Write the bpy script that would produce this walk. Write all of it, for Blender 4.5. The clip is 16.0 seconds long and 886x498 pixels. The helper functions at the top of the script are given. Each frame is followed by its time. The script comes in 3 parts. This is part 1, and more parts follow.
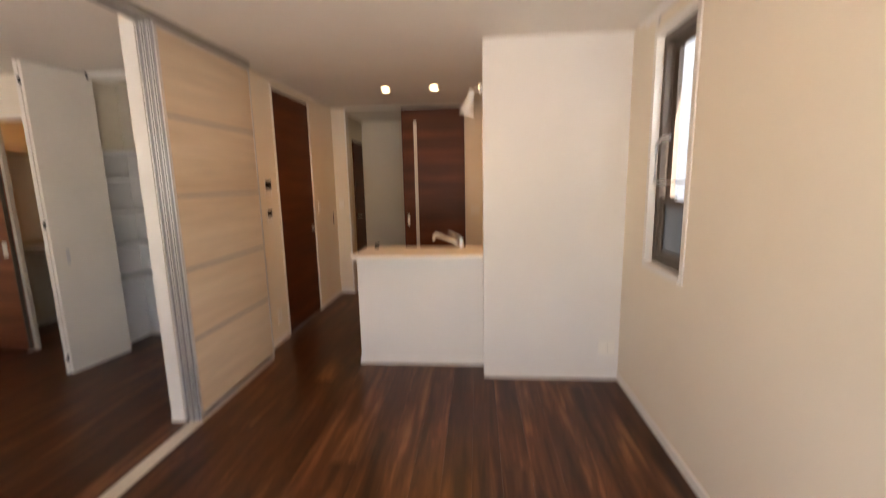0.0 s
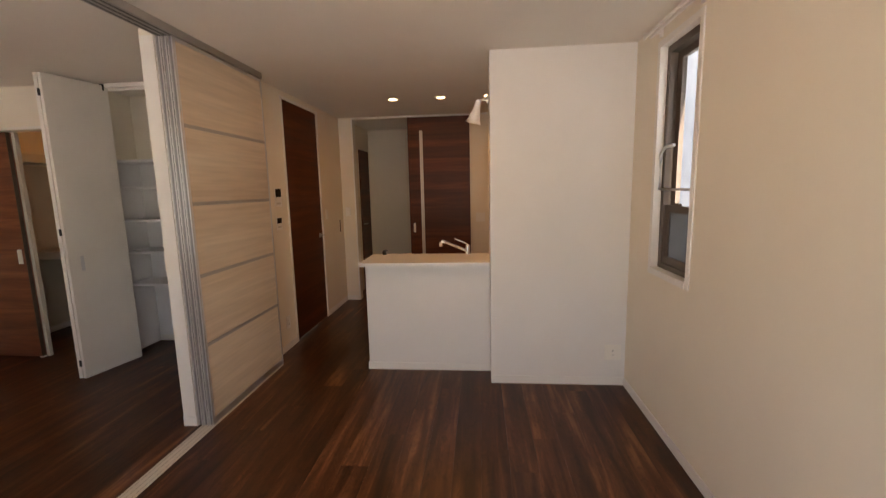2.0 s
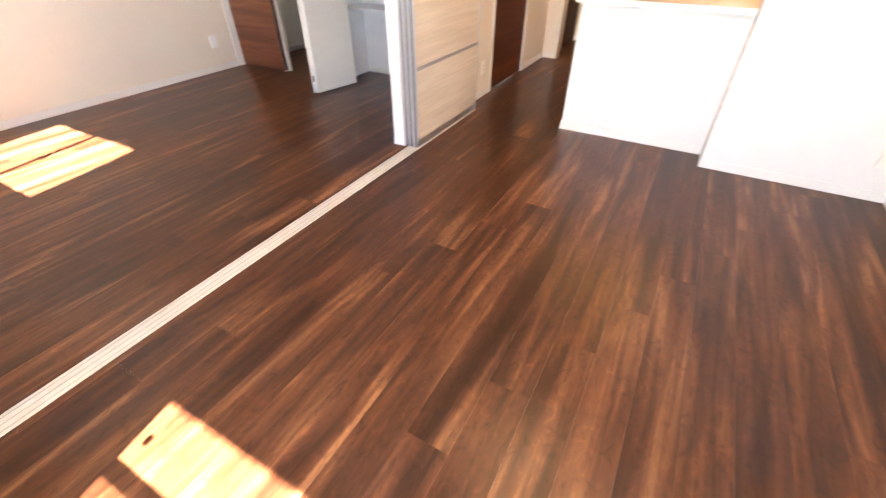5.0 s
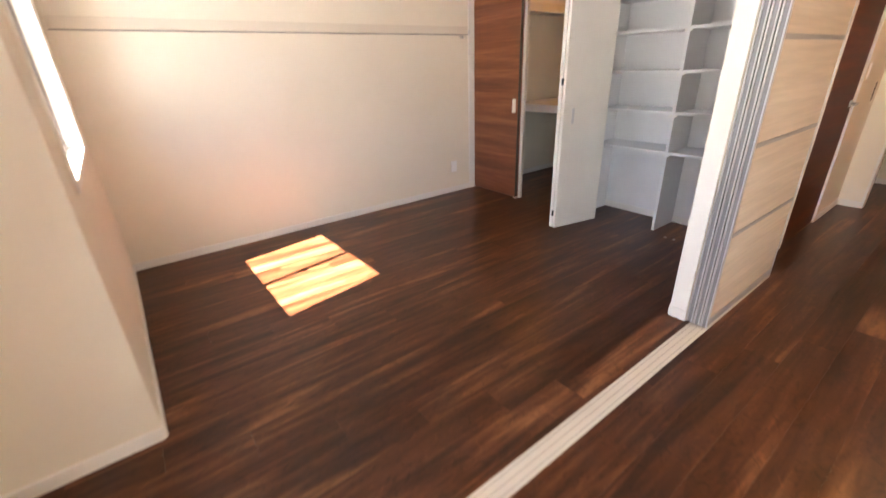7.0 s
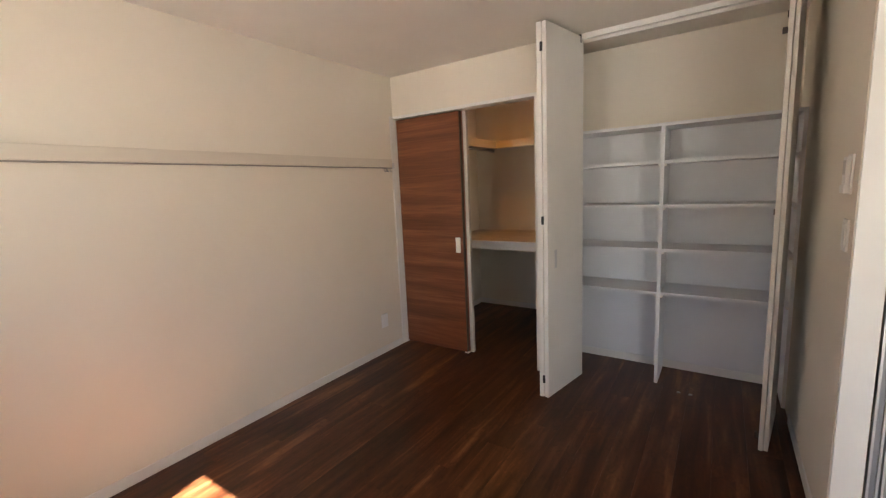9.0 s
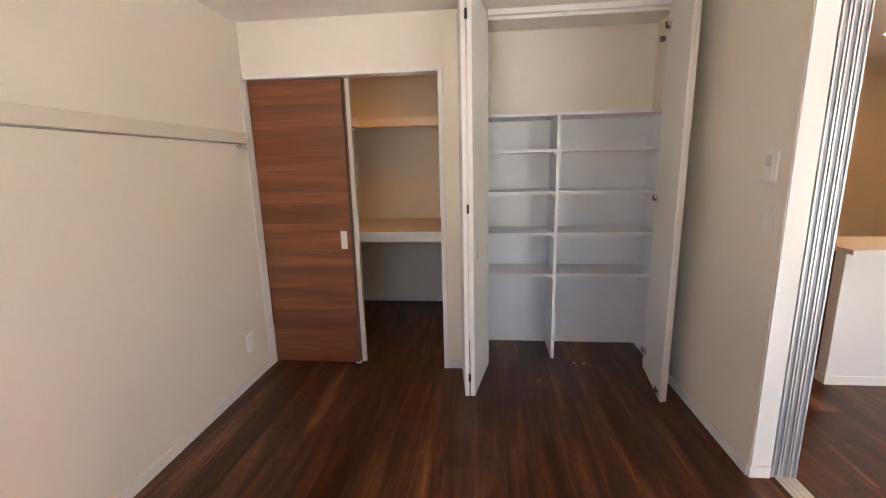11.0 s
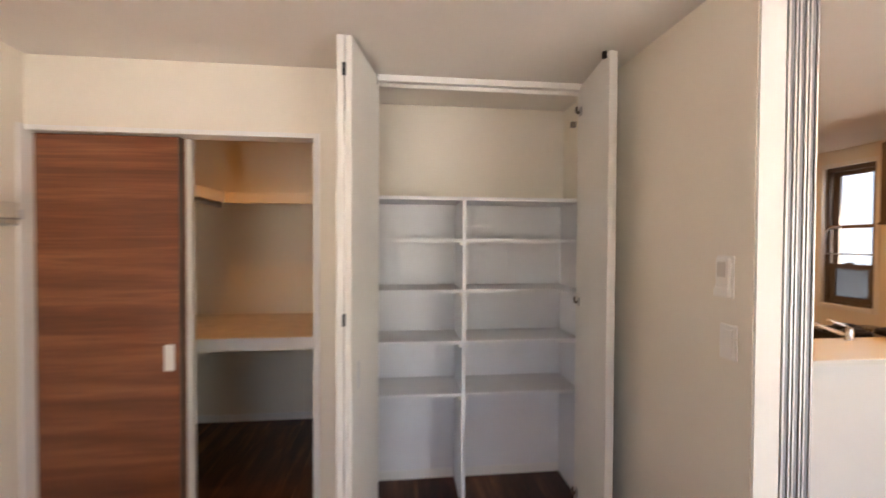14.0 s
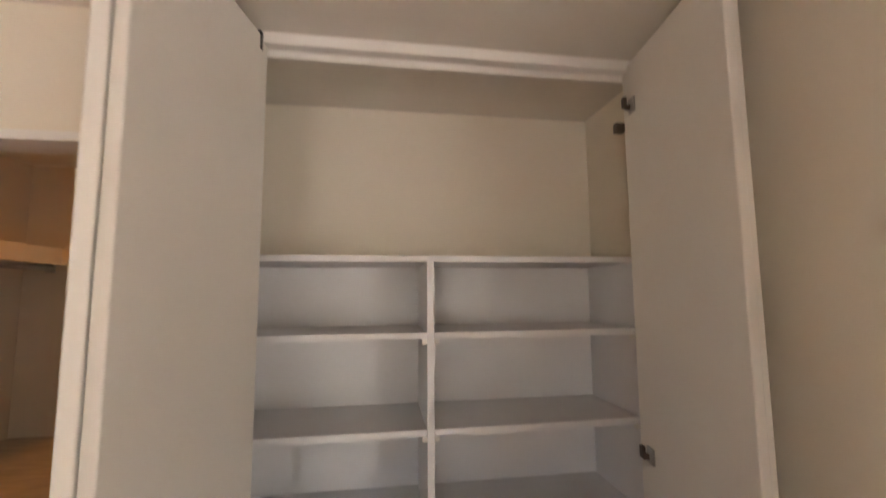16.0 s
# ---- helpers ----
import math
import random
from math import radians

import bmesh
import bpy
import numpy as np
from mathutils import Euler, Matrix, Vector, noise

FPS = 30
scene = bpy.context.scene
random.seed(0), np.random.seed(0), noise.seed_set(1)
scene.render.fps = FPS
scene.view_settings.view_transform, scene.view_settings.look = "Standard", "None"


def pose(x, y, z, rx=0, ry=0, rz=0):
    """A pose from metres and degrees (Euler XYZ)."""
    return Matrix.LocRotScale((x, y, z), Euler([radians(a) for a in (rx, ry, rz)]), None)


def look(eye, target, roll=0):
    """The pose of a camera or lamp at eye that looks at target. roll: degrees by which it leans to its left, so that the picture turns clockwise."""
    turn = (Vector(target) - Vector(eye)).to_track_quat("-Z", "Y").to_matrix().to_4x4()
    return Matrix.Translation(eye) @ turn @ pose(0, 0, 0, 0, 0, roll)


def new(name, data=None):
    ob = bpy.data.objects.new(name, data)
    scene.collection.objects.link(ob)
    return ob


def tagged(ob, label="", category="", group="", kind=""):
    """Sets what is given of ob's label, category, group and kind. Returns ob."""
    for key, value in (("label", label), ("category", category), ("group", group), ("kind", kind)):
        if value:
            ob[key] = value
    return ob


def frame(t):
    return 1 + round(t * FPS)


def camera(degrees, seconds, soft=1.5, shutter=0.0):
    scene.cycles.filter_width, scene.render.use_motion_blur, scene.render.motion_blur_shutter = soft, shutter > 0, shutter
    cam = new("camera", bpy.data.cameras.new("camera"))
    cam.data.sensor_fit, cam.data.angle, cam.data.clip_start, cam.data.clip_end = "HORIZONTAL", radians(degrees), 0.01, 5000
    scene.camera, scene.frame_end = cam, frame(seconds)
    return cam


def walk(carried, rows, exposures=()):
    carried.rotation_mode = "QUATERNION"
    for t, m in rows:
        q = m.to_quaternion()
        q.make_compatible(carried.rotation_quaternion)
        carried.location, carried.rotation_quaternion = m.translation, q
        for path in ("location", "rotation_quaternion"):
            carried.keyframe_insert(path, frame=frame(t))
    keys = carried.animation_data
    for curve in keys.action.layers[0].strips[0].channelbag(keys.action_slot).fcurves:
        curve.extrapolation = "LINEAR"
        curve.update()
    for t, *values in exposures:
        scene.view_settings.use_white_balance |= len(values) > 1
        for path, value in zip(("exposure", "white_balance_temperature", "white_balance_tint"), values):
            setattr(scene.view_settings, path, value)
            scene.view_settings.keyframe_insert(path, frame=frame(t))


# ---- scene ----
cam = camera(93.6, 16.0, soft=1.2, shutter=0.5)
PATH = [
    (0, (1.94, 0.966, 1.471), (1.773, 2.932, 1.148), -1.2),
    (0.5, (1.929, 0.921, 1.558), (1.777, 2.902, 1.785), -0.4),
    (1, (1.859, 0.899, 1.518), (1.675, 2.882, 1.703), -0.6),
    (1.5, (1.884, 0.9, 1.48), (1.655, 2.879, 1.298), -0.7),
    (2, (1.908, 0.916, 1.468), (1.728, 2.888, 1.183), -1.3),
    (2.5, (1.894, 0.907, 1.38), (1.705, 2.807, 0.785), -1.4),
    (3, (1.888, 0.928, 1.334), (1.722, 2.714, 0.45), -1.2),
    (3.2, (1.927, 0.943, 1.322), (1.737, 2.693, 0.371), -2.3),
    (5.3, (1.67, 0.87, 1.252), (0.814, 2.148, -0.026), 0.6),
    (5.5, (1.62, 0.894, 1.25), (0.695, 2.102, -0.049), 0.4),
    (6, (1.425, 0.953, 1.268), (0.113, 1.941, 0.127), -2.9),
    (6.5, (1.113, 0.969, 1.307), (-0.383, 1.911, 0.373), -1.9),
    (7, (0.85, 1.015, 1.354), (-0.615, 2.109, 0.544), -2.1),
    (7.5, (0.567, 1.127, 1.38), (-0.908, 2.372, 0.858), -2.5),
    (8, (0.234, 1.16, 1.431), (-1.076, 2.627, 1.069), 0.3),
    (8.5, (-0.056, 1.204, 1.463), (-1.256, 2.769, 1.131), -1.1),
    (9, (-0.373, 1.308, 1.44), (-1.482, 2.946, 1.146), -2.6),
    (9.5, (-0.597, 1.372, 1.424), (-1.314, 3.213, 1.115), -0.4),
    (9.6, (-0.685, 1.378, 1.424), (-1.277, 3.264, 1.117), -0.0),
    (11.8, (-1.245, 1.452, 1.476), (-1.398, 3.402, 1.06), -1.6),
    (12, (-1.247, 1.46, 1.47), (-1.386, 3.418, 1.086), -1.6),
    (12.5, (-1.253, 1.477, 1.487), (-1.402, 3.445, 1.16), -1.1),
    (13, (-1.25, 1.517, 1.492), (-1.348, 3.491, 1.185), 0.2),
    (13.5, (-1.196, 1.752, 1.46), (-1.211, 3.741, 1.248), 0.7),
    (14, (-1.094, 2.077, 1.533), (-0.877, 4.065, 1.497), 0.3),
    (14.5, (-1.077, 2.434, 1.576), (-0.619, 4.38, 1.655), 1.9),
    (15, (-0.972, 2.721, 1.569), (-0.611, 4.667, 1.859), 0.3),
    (15.5, (-0.878, 2.99, 1.638), (-0.653, 4.924, 2.095), 0.0),
    (16, (-0.87, 3.12, 1.675), (-0.575, 5.088, 1.878), -0.4),
]
LIGHTNESS = [
    (0.0, 3.88, 7470, 18), (0.5, 3.95, 7170, 16), (1.0, 3.73, 7270, 17), (1.5, 3.42, 7670, 19), (2.0, 3.34, 7670, 19), (2.5, 3.48, 7370, 18), (3.2, 4.15, 6870, 16),
    (5.3, 5.38, 6500, 15), (6.0, 4.95, 6900, 16), (7.0, 4.85, 6700, 15), (7.5, 4.60, 6700, 14), (8.0, 4.31, 6800, 14), (9.0, 4.03, 7000, 14), (9.5, 4.05, 6900, 14), (12.0, 4.69, 6600, 15), (13.0, 4.66, 6600, 15),
    (14.5, 4.42, 7200, 17), (15.0, 4.28, 7400, 18), (16.0, 4.02, 7500, 19),
]
walk(cam, [(t, look(eye, target, roll)) for t, eye, target, roll in PATH], LIGHTNESS)

# ---- light ----
world = bpy.data.worlds.new("sky")
scene.world = world
world.use_nodes = True
wn = world.node_tree.nodes
sky = wn.new("ShaderNodeTexSky")
sky.sky_type = "NISHITA"
sky.sun_disc = False
SUN_TRAVEL = Vector((-0.185, 1.0, -1.42)).normalized()
sky.sun_elevation = math.asin(-SUN_TRAVEL.z)
sky.sun_rotation = math.atan2(-SUN_TRAVEL.x, -SUN_TRAVEL.y)
world.node_tree.links.new(sky.outputs[0], wn["Background"].inputs[0])
wn["Background"].inputs[1].default_value = 0.052

sun_data = bpy.data.lights.new("sun", "SUN")
sun_data.energy, sun_data.angle, sun_data.color = 5.0, radians(0.5), (1.0, 0.97, 0.92)
sun = new("sun", sun_data)
sun.matrix_world = look((2, -6, 9), Vector((2, -6, 9)) + SUN_TRAVEL)

WARM = (1.0, 0.46, 0.13)


def area_lamp(name, m, watts, size, color):
    data = bpy.data.lights.new(name, "AREA")
    data.energy, data.size, data.color = watts, size, color
    data.shape = "DISK"
    ob = new(name, data)
    ob.matrix_world = m
    return ob


# ---- materials ----
def nodes_of(name):
    m = bpy.data.materials.new(name)
    m.use_nodes = True
    n, l = m.node_tree.nodes, m.node_tree.links
    return m, n, l, n["Principled BSDF"]


def ramp(n, stops):
    r = n.new("ShaderNodeValToRGB")
    e = r.color_ramp.elements
    e[0].position, e[0].color = stops[0][0], (*stops[0][1], 1)
    e[1].position, e[1].color = stops[-1][0], (*stops[-1][1], 1)
    for p, c in stops[1:-1]:
        x = e.new(p)
        x.color = (*c, 1)
    return r


def paint(name, color, rough=0.6, grain=60.0, bump=0.08, vary=0.04, metal=0.0, spec=0.5):
    """Plain surface with faint mottling and fine relief."""
    m, n, l, b = nodes_of(name)
    tc = n.new("ShaderNodeTexCoord")
    big = n.new("ShaderNodeTexNoise")
    big.inputs["Scale"].default_value, big.inputs["Detail"].default_value = 2.3, 3
    l.new(tc.outputs["Object"], big.inputs["Vector"])
    r = ramp(n, [(0.3, tuple(c * (1 - vary) for c in color)), (0.7, tuple(min(1, c * (1 + vary)) for c in color))])
    l.new(big.outputs["Fac"], r.inputs["Fac"])
    l.new(r.outputs["Color"], b.inputs["Base Color"])
    fine = n.new("ShaderNodeTexNoise")
    fine.inputs["Scale"].default_value, fine.inputs["Detail"].default_value = grain, 4
    l.new(tc.outputs["Object"], fine.inputs["Vector"])
    bp = n.new("ShaderNodeBump")
    bp.inputs["Strength"].default_value, bp.inputs["Distance"].default_value = bump, 0.004
    l.new(fine.outputs["Fac"], bp.inputs["Height"])
    l.new(bp.outputs["Normal"], b.inputs["Normal"])
    b.inputs["Roughness"].default_value, b.inputs["Metallic"].default_value = rough, metal
    b.inputs["Specular IOR Level"].default_value = spec
    return m


def wallpaper(name, color):
    """Woven vinyl paper: fine vertical and horizontal ribs over a soft mottle."""
    m, n, l, b = nodes_of(name)
    tc = n.new("ShaderNodeTexCoord")
    big = n.new("ShaderNodeTexNoise")
    big.inputs["Scale"].default_value, big.inputs["Detail"].default_value = 1.7, 4
    l.new(tc.outputs["Object"], big.inputs["Vector"])
    r = ramp(n, [(0.3, tuple(c * 0.97 for c in color)), (0.7, tuple(min(1, c * 1.02) for c in color))])
    l.new(big.outputs["Fac"], r.inputs["Fac"])
    l.new(r.outputs["Color"], b.inputs["Base Color"])
    mp = n.new("ShaderNodeMapping")
    mp.inputs["Scale"].default_value = (260, 260, 90)
    l.new(tc.outputs["Object"], mp.inputs["Vector"])
    a = n.new("ShaderNodeTexNoise")
    a.inputs["Scale"].default_value, a.inputs["Detail"].default_value = 1.0, 3
    l.new(mp.outputs[0], a.inputs["Vector"])
    bp = n.new("ShaderNodeBump")
    bp.inputs["Strength"].default_value, bp.inputs["Distance"].default_value = 0.16, 0.002
    l.new(a.outputs["Fac"], bp.inputs["Height"])
    l.new(bp.outputs["Normal"], b.inputs["Normal"])
    b.inputs["Roughness"].default_value = 0.72
    b.inputs["Specular IOR Level"].default_value = 0.3
    return m


def wood(name, stops, scale, rough=0.35, fine=(90, 90, 90), bump=0.05, per_piece=True, tone=0.25, spec=0.5, fdark=0.72, warp=0.9):
    """Streaky veneer; scale is small along the grain and large across it."""
    m, n, l, b = nodes_of(name)
    tc = n.new("ShaderNodeTexCoord")
    info = n.new("ShaderNodeObjectInfo")
    off = n.new("ShaderNodeVectorMath")
    off.operation = "MULTIPLY_ADD"
    l.new(info.outputs["Random"], off.inputs[0])
    off.inputs[1].default_value = (37.0, 53.0, 19.0) if per_piece else (0, 0, 0)
    l.new(tc.outputs["Object"], off.inputs[2])
    mp = n.new("ShaderNodeMapping")
    mp.inputs["Scale"].default_value = scale
    l.new(off.outputs[0], mp.inputs["Vector"])
    a = n.new("ShaderNodeTexNoise")
    a.inputs["Scale"].default_value, a.inputs["Detail"].default_value = 1.0, 6
    a.inputs["Roughness"].default_value, a.inputs["Distortion"].default_value = 0.62, warp
    l.new(mp.outputs[0], a.inputs["Vector"])
    r = ramp(n, stops)
    l.new(a.outputs["Fac"], r.inputs["Fac"])
    mf = n.new("ShaderNodeMapping")
    mf.inputs["Scale"].default_value = fine
    l.new(off.outputs[0], mf.inputs["Vector"])
    f = n.new("ShaderNodeTexNoise")
    f.inputs["Scale"].default_value, f.inputs["Detail"].default_value = 1.0, 3
    l.new(mf.outputs[0], f.inputs["Vector"])
    fr = ramp(n, [(0.3, (fdark,) * 3), (0.65, (1.08, 1.08, 1.08))])
    l.new(f.outputs["Fac"], fr.inputs["Fac"])
    mul = n.new("ShaderNodeMix")
    mul.data_type, mul.blend_type = "RGBA", "MULTIPLY"
    mul.inputs[0].default_value = 1.0
    l.new(r.outputs["Color"], mul.inputs[6])
    l.new(fr.outputs["Color"], mul.inputs[7])
    pr = ramp(n, [(0.0, (1 - tone,) * 3), (1.0, (1 + tone,) * 3)])
    l.new(info.outputs["Random"], pr.inputs["Fac"])
    mul2 = n.new("ShaderNodeMix")
    mul2.data_type, mul2.blend_type = "RGBA", "MULTIPLY"
    mul2.inputs[0].default_value = 1.0 if per_piece else 0.0
    l.new(mul.outputs[2], mul2.inputs[6])
    l.new(pr.outputs["Color"], mul2.inputs[7])
    l.new(mul2.outputs[2], b.inputs["Base Color"])
    bp = n.new("ShaderNodeBump")
    bp.inputs["Strength"].default_value, bp.inputs["Distance"].default_value = bump, 0.003
    l.new(f.outputs["Fac"], bp.inputs["Height"])
    l.new(bp.outputs["Normal"], b.inputs["Normal"])
    rr = n.new("ShaderNodeMapRange")
    rr.inputs["To Min"].default_value, rr.inputs["To Max"].default_value = rough - 0.05, rough + 0.08
    l.new(a.outputs["Fac"], rr.inputs["Value"])
    l.new(rr.outputs[0], b.inputs["Roughness"])
    b.inputs["Specular IOR Level"].default_value = spec
    return m


def floor_wood(name):
    """Dark walnut plank: flowing heartwood rings, broad dark and golden bands, short cross ripples, a tone of its own for each plank."""
    m, n, l, b = nodes_of(name)
    tc = n.new("ShaderNodeTexCoord")
    info = n.new("ShaderNodeObjectInfo")
    off = n.new("ShaderNodeVectorMath")
    off.operation = "MULTIPLY_ADD"
    l.new(info.outputs["Random"], off.inputs[0])
    off.inputs[1].default_value = (41.0, 67.0, 23.0)
    l.new(tc.outputs["Object"], off.inputs[2])

    def field(scale, detail, warp, rough=0.5):
        mp = n.new("ShaderNodeMapping")
        mp.inputs["Scale"].default_value = scale
        l.new(off.outputs[0], mp.inputs["Vector"])
        a = n.new("ShaderNodeTexNoise")
        a.inputs["Scale"].default_value, a.inputs["Detail"].default_value = 1.0, detail
        a.inputs["Roughness"].default_value, a.inputs["Distortion"].default_value = rough, warp
        l.new(mp.outputs[0], a.inputs["Vector"])
        return a.outputs["Fac"]

    def calc(op, x, y):
        c = n.new("ShaderNodeMath")
        c.operation = op
        for k, v in enumerate((x, y)):
            if isinstance(v, float):
                c.inputs[k].default_value = v
            else:
                l.new(v, c.inputs[k])
        return c.outputs[0]

    def tint(fac, stops, under=None):
        r = ramp(n, stops)
        l.new(fac, r.inputs["Fac"])
        if under is None:
            return r.outputs["Color"]
        mul = n.new("ShaderNodeMix")
        mul.data_type, mul.blend_type = "RGBA", "MULTIPLY"
        mul.inputs[0].default_value = 1.0
        l.new(under, mul.inputs[6])
        l.new(r.outputs["Color"], mul.inputs[7])
        return mul.outputs[2]

    broad = field((7.5, 0.95, 1.0), 3, 0.7)
    rings = calc("SINE", calc("MULTIPLY", field((5.5, 0.62, 1.0), 2, 0.35), 52.0), 0.0)
    streak = field((15.0, 1.1, 1.0), 2, 1.0)
    ripple = field((26.0, 13.0, 1.0), 3, 1.8)
    hair = field((120.0, 3.0, 1.0), 2, 0.0)
    tone = calc("ADD", calc("ADD", calc("MULTIPLY", broad, 0.54), calc("MULTIPLY", streak, 0.42)), calc("MULTIPLY", rings, 0.022))
    col = tint(tone, [(0.34, (0.030, 0.0090, 0.0036)), (0.43, (0.054, 0.0172, 0.0070)), (0.50, (0.078, 0.0262, 0.0108)),
                      (0.56, (0.116, 0.0420, 0.0172)), (0.64, (0.205, 0.089, 0.037))])
    col = tint(ripple, [(0.30, (0.66, 0.65, 0.64)), (0.44, (0.97, 0.97, 0.97)), (0.60, (1.04, 1.04, 1.04)), (0.72, (1.40, 1.38, 1.35))], col)
    col = tint(hair, [(0.35, (0.94, 0.94, 0.94)), (0.65, (1.05, 1.05, 1.05))], col)
    col = tint(info.outputs["Random"], [(0.0, (0.82, 0.81, 0.80)), (0.5, (0.98, 0.98, 0.98)), (1.0, (1.20, 1.20, 1.20))], col)
    l.new(col, b.inputs["Base Color"])
    rr = n.new("ShaderNodeMapRange")
    rr.inputs["To Min"].default_value, rr.inputs["To Max"].default_value = 0.285, 0.335
    l.new(broad, rr.inputs["Value"])
    l.new(rr.outputs[0], b.inputs["Roughness"])
    b.inputs["Specular IOR Level"].default_value = 0.32
    return m


def glow(name, color, strength):
    m, n, l, b = nodes_of(name)
    b.inputs["Base Color"].default_value = (*[0.8] * 3, 1)
    b.inputs["Emission Color"].default_value = (*color, 1)
    b.inputs["Emission Strength"].default_value = strength
    return m


def clear_glass(name):
    m, n, l, b = nodes_of(name)
    out = n["Material Output"]
    t = n.new("ShaderNodeBsdfTransparent")
    t.inputs[0].default_value = (0.94, 0.96, 0.96, 1)
    g = n.new("ShaderNodeBsdfGlossy")
    g.inputs["Roughness"].default_value = 0.02
    mx = n.new("ShaderNodeMixShader")
    mx.inputs[0].default_value = 0.05
    l.new(t.outputs[0], mx.inputs[1])
    l.new(g.outputs[0], mx.inputs[2])
    l.new(mx.outputs[0], out.inputs[0])
    return m


def frosted_glass(name, see=0.65, clear=0.7, cloud=0.3):
    m, n, l, b = nodes_of(name)
    out = n["Material Output"]
    t = n.new("ShaderNodeBsdfTransparent")
    t.inputs[0].default_value = (clear, clear * 1.02, clear * 1.02, 1)
    d = n.new("ShaderNodeBsdfTranslucent")
    d.inputs[0].default_value = (cloud, cloud * 1.02, cloud * 1.02, 1)
    mx = n.new("ShaderNodeMixShader")
    mx.inputs[0].default_value = see
    l.new(d.outputs[0], mx.inputs[1])
    l.new(t.outputs[0], mx.inputs[2])
    l.new(mx.outputs[0], out.inputs[0])
    return m


PAPER = wallpaper("wall_paper", (0.795, 0.729, 0.613))
# same paper tinted cooler, bluish window light put into the colour
PAPER_DAYLIT = wallpaper("daylit_wall_paper", (0.775, 0.750, 0.718))
CEIL = wallpaper("ceiling_paper", (0.80, 0.757, 0.685))
WHITE = paint("white_trim", (0.79, 0.765, 0.72), rough=0.45, bump=0.02)
DOOR_WHITE = paint("white_laminate", (0.78, 0.75, 0.69), rough=0.42, bump=0.03, grain=140)
SHELF = paint("shelf_melamine", (0.755, 0.748, 0.752), rough=0.45, bump=0.02)
PLATE = paint("plate_plastic", (0.815, 0.785, 0.72), rough=0.35, bump=0.0)
PLATE_WHITE = paint("white_plate_plastic", (0.85, 0.84, 0.81), rough=0.35, bump=0.0)
BLACK = paint("black_plastic", (0.012, 0.012, 0.012), rough=0.4, bump=0.0)
SCREEN = paint("black_glass", (0.01, 0.01, 0.012), rough=0.08, bump=0.0)
ALU = paint("brushed_aluminium", (0.62, 0.62, 0.63), rough=0.38, bump=0.03, metal=0.85, grain=200)
ALU_LIGHT = paint("pale_aluminium", (0.62, 0.62, 0.62), rough=0.40, bump=0.02, metal=0.6, grain=200)
CHROME = paint("chrome", (0.85, 0.85, 0.86), rough=0.08, bump=0.0, metal=1.0)
STEEL = paint("steel", (0.5, 0.49, 0.47), rough=0.3, bump=0.02, metal=1.0)
BRONZE = paint("bronze_sash", (0.115, 0.09, 0.073), rough=0.45, bump=0.02, metal=0.3)
HOOD_BROWN = paint("hood_enamel", (0.085, 0.058, 0.04), rough=0.45, bump=0.01)
CABINET_DARK = paint("cabinet_dark", (0.05, 0.035, 0.026), rough=0.45, bump=0.01)
RAIL_BROWN = paint("brown_rail", (0.20, 0.12, 0.06), rough=0.5, bump=0.02)
RAIL_PALE = paint("threshold_vinyl", (0.60, 0.56, 0.49), rough=0.45, bump=0.02)
BAR = paint("bar_grey_metal", (0.36, 0.34, 0.32), rough=0.4, bump=0.02, metal=0.4, grain=200)
# grey that stands for shade under the wall rail and in threshold grooves
RAIL_SHADE = paint("rail_shade_grey", (0.33, 0.30, 0.26), rough=0.5, bump=0.0)
PAPER_RAIL = paint("rail_board", (0.70, 0.63, 0.52), rough=0.6, bump=0.03)
GROOVE_SHADE = paint("stile_groove_shade", (0.27, 0.27, 0.28), rough=0.5, bump=0.0, metal=0.3)
SLOT = paint("slot_grey", (0.10, 0.095, 0.09), rough=0.6, bump=0.0)
WORKTOP = paint("worktop_acrylic", (0.79, 0.765, 0.71), rough=0.25, bump=0.0, vary=0.02)
STUCCO = paint("outside_render", (0.60, 0.61, 0.61), rough=0.85, bump=0.3, grain=90)
SKY_BLOCK = paint("sky_block_render", (0.32, 0.335, 0.36), rough=0.85, bump=0.3, grain=90)
SOIL = paint("outside_ground", (0.36, 0.355, 0.35), rough=0.9, bump=0.4, grain=3)
FLOOR_WOOD = floor_wood("walnut_floor")
SUBFLOOR = paint("dark_joint", (0.02, 0.011, 0.007), rough=0.7, bump=0.0)
DOOR_WOOD_X = wood("walnut_door_x", [(0.28, (0.100, 0.028, 0.012)), (0.5, (0.185, 0.058, 0.024)), (0.72, (0.31, 0.117, 0.049))],
                   (0.55, 1.0, 10.5), rough=0.36, fine=(4, 20, 90), bump=0.02, per_piece=False, fdark=0.84, warp=0.5)
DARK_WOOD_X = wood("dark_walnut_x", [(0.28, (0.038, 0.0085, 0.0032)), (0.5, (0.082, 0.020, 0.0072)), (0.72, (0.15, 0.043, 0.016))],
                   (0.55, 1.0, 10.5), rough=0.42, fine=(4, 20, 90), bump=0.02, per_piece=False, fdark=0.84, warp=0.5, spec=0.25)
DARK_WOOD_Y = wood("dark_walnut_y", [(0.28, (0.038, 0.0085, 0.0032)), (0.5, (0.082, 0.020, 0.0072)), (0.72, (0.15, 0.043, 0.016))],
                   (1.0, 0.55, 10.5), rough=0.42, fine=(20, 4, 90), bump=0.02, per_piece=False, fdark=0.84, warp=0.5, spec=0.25)
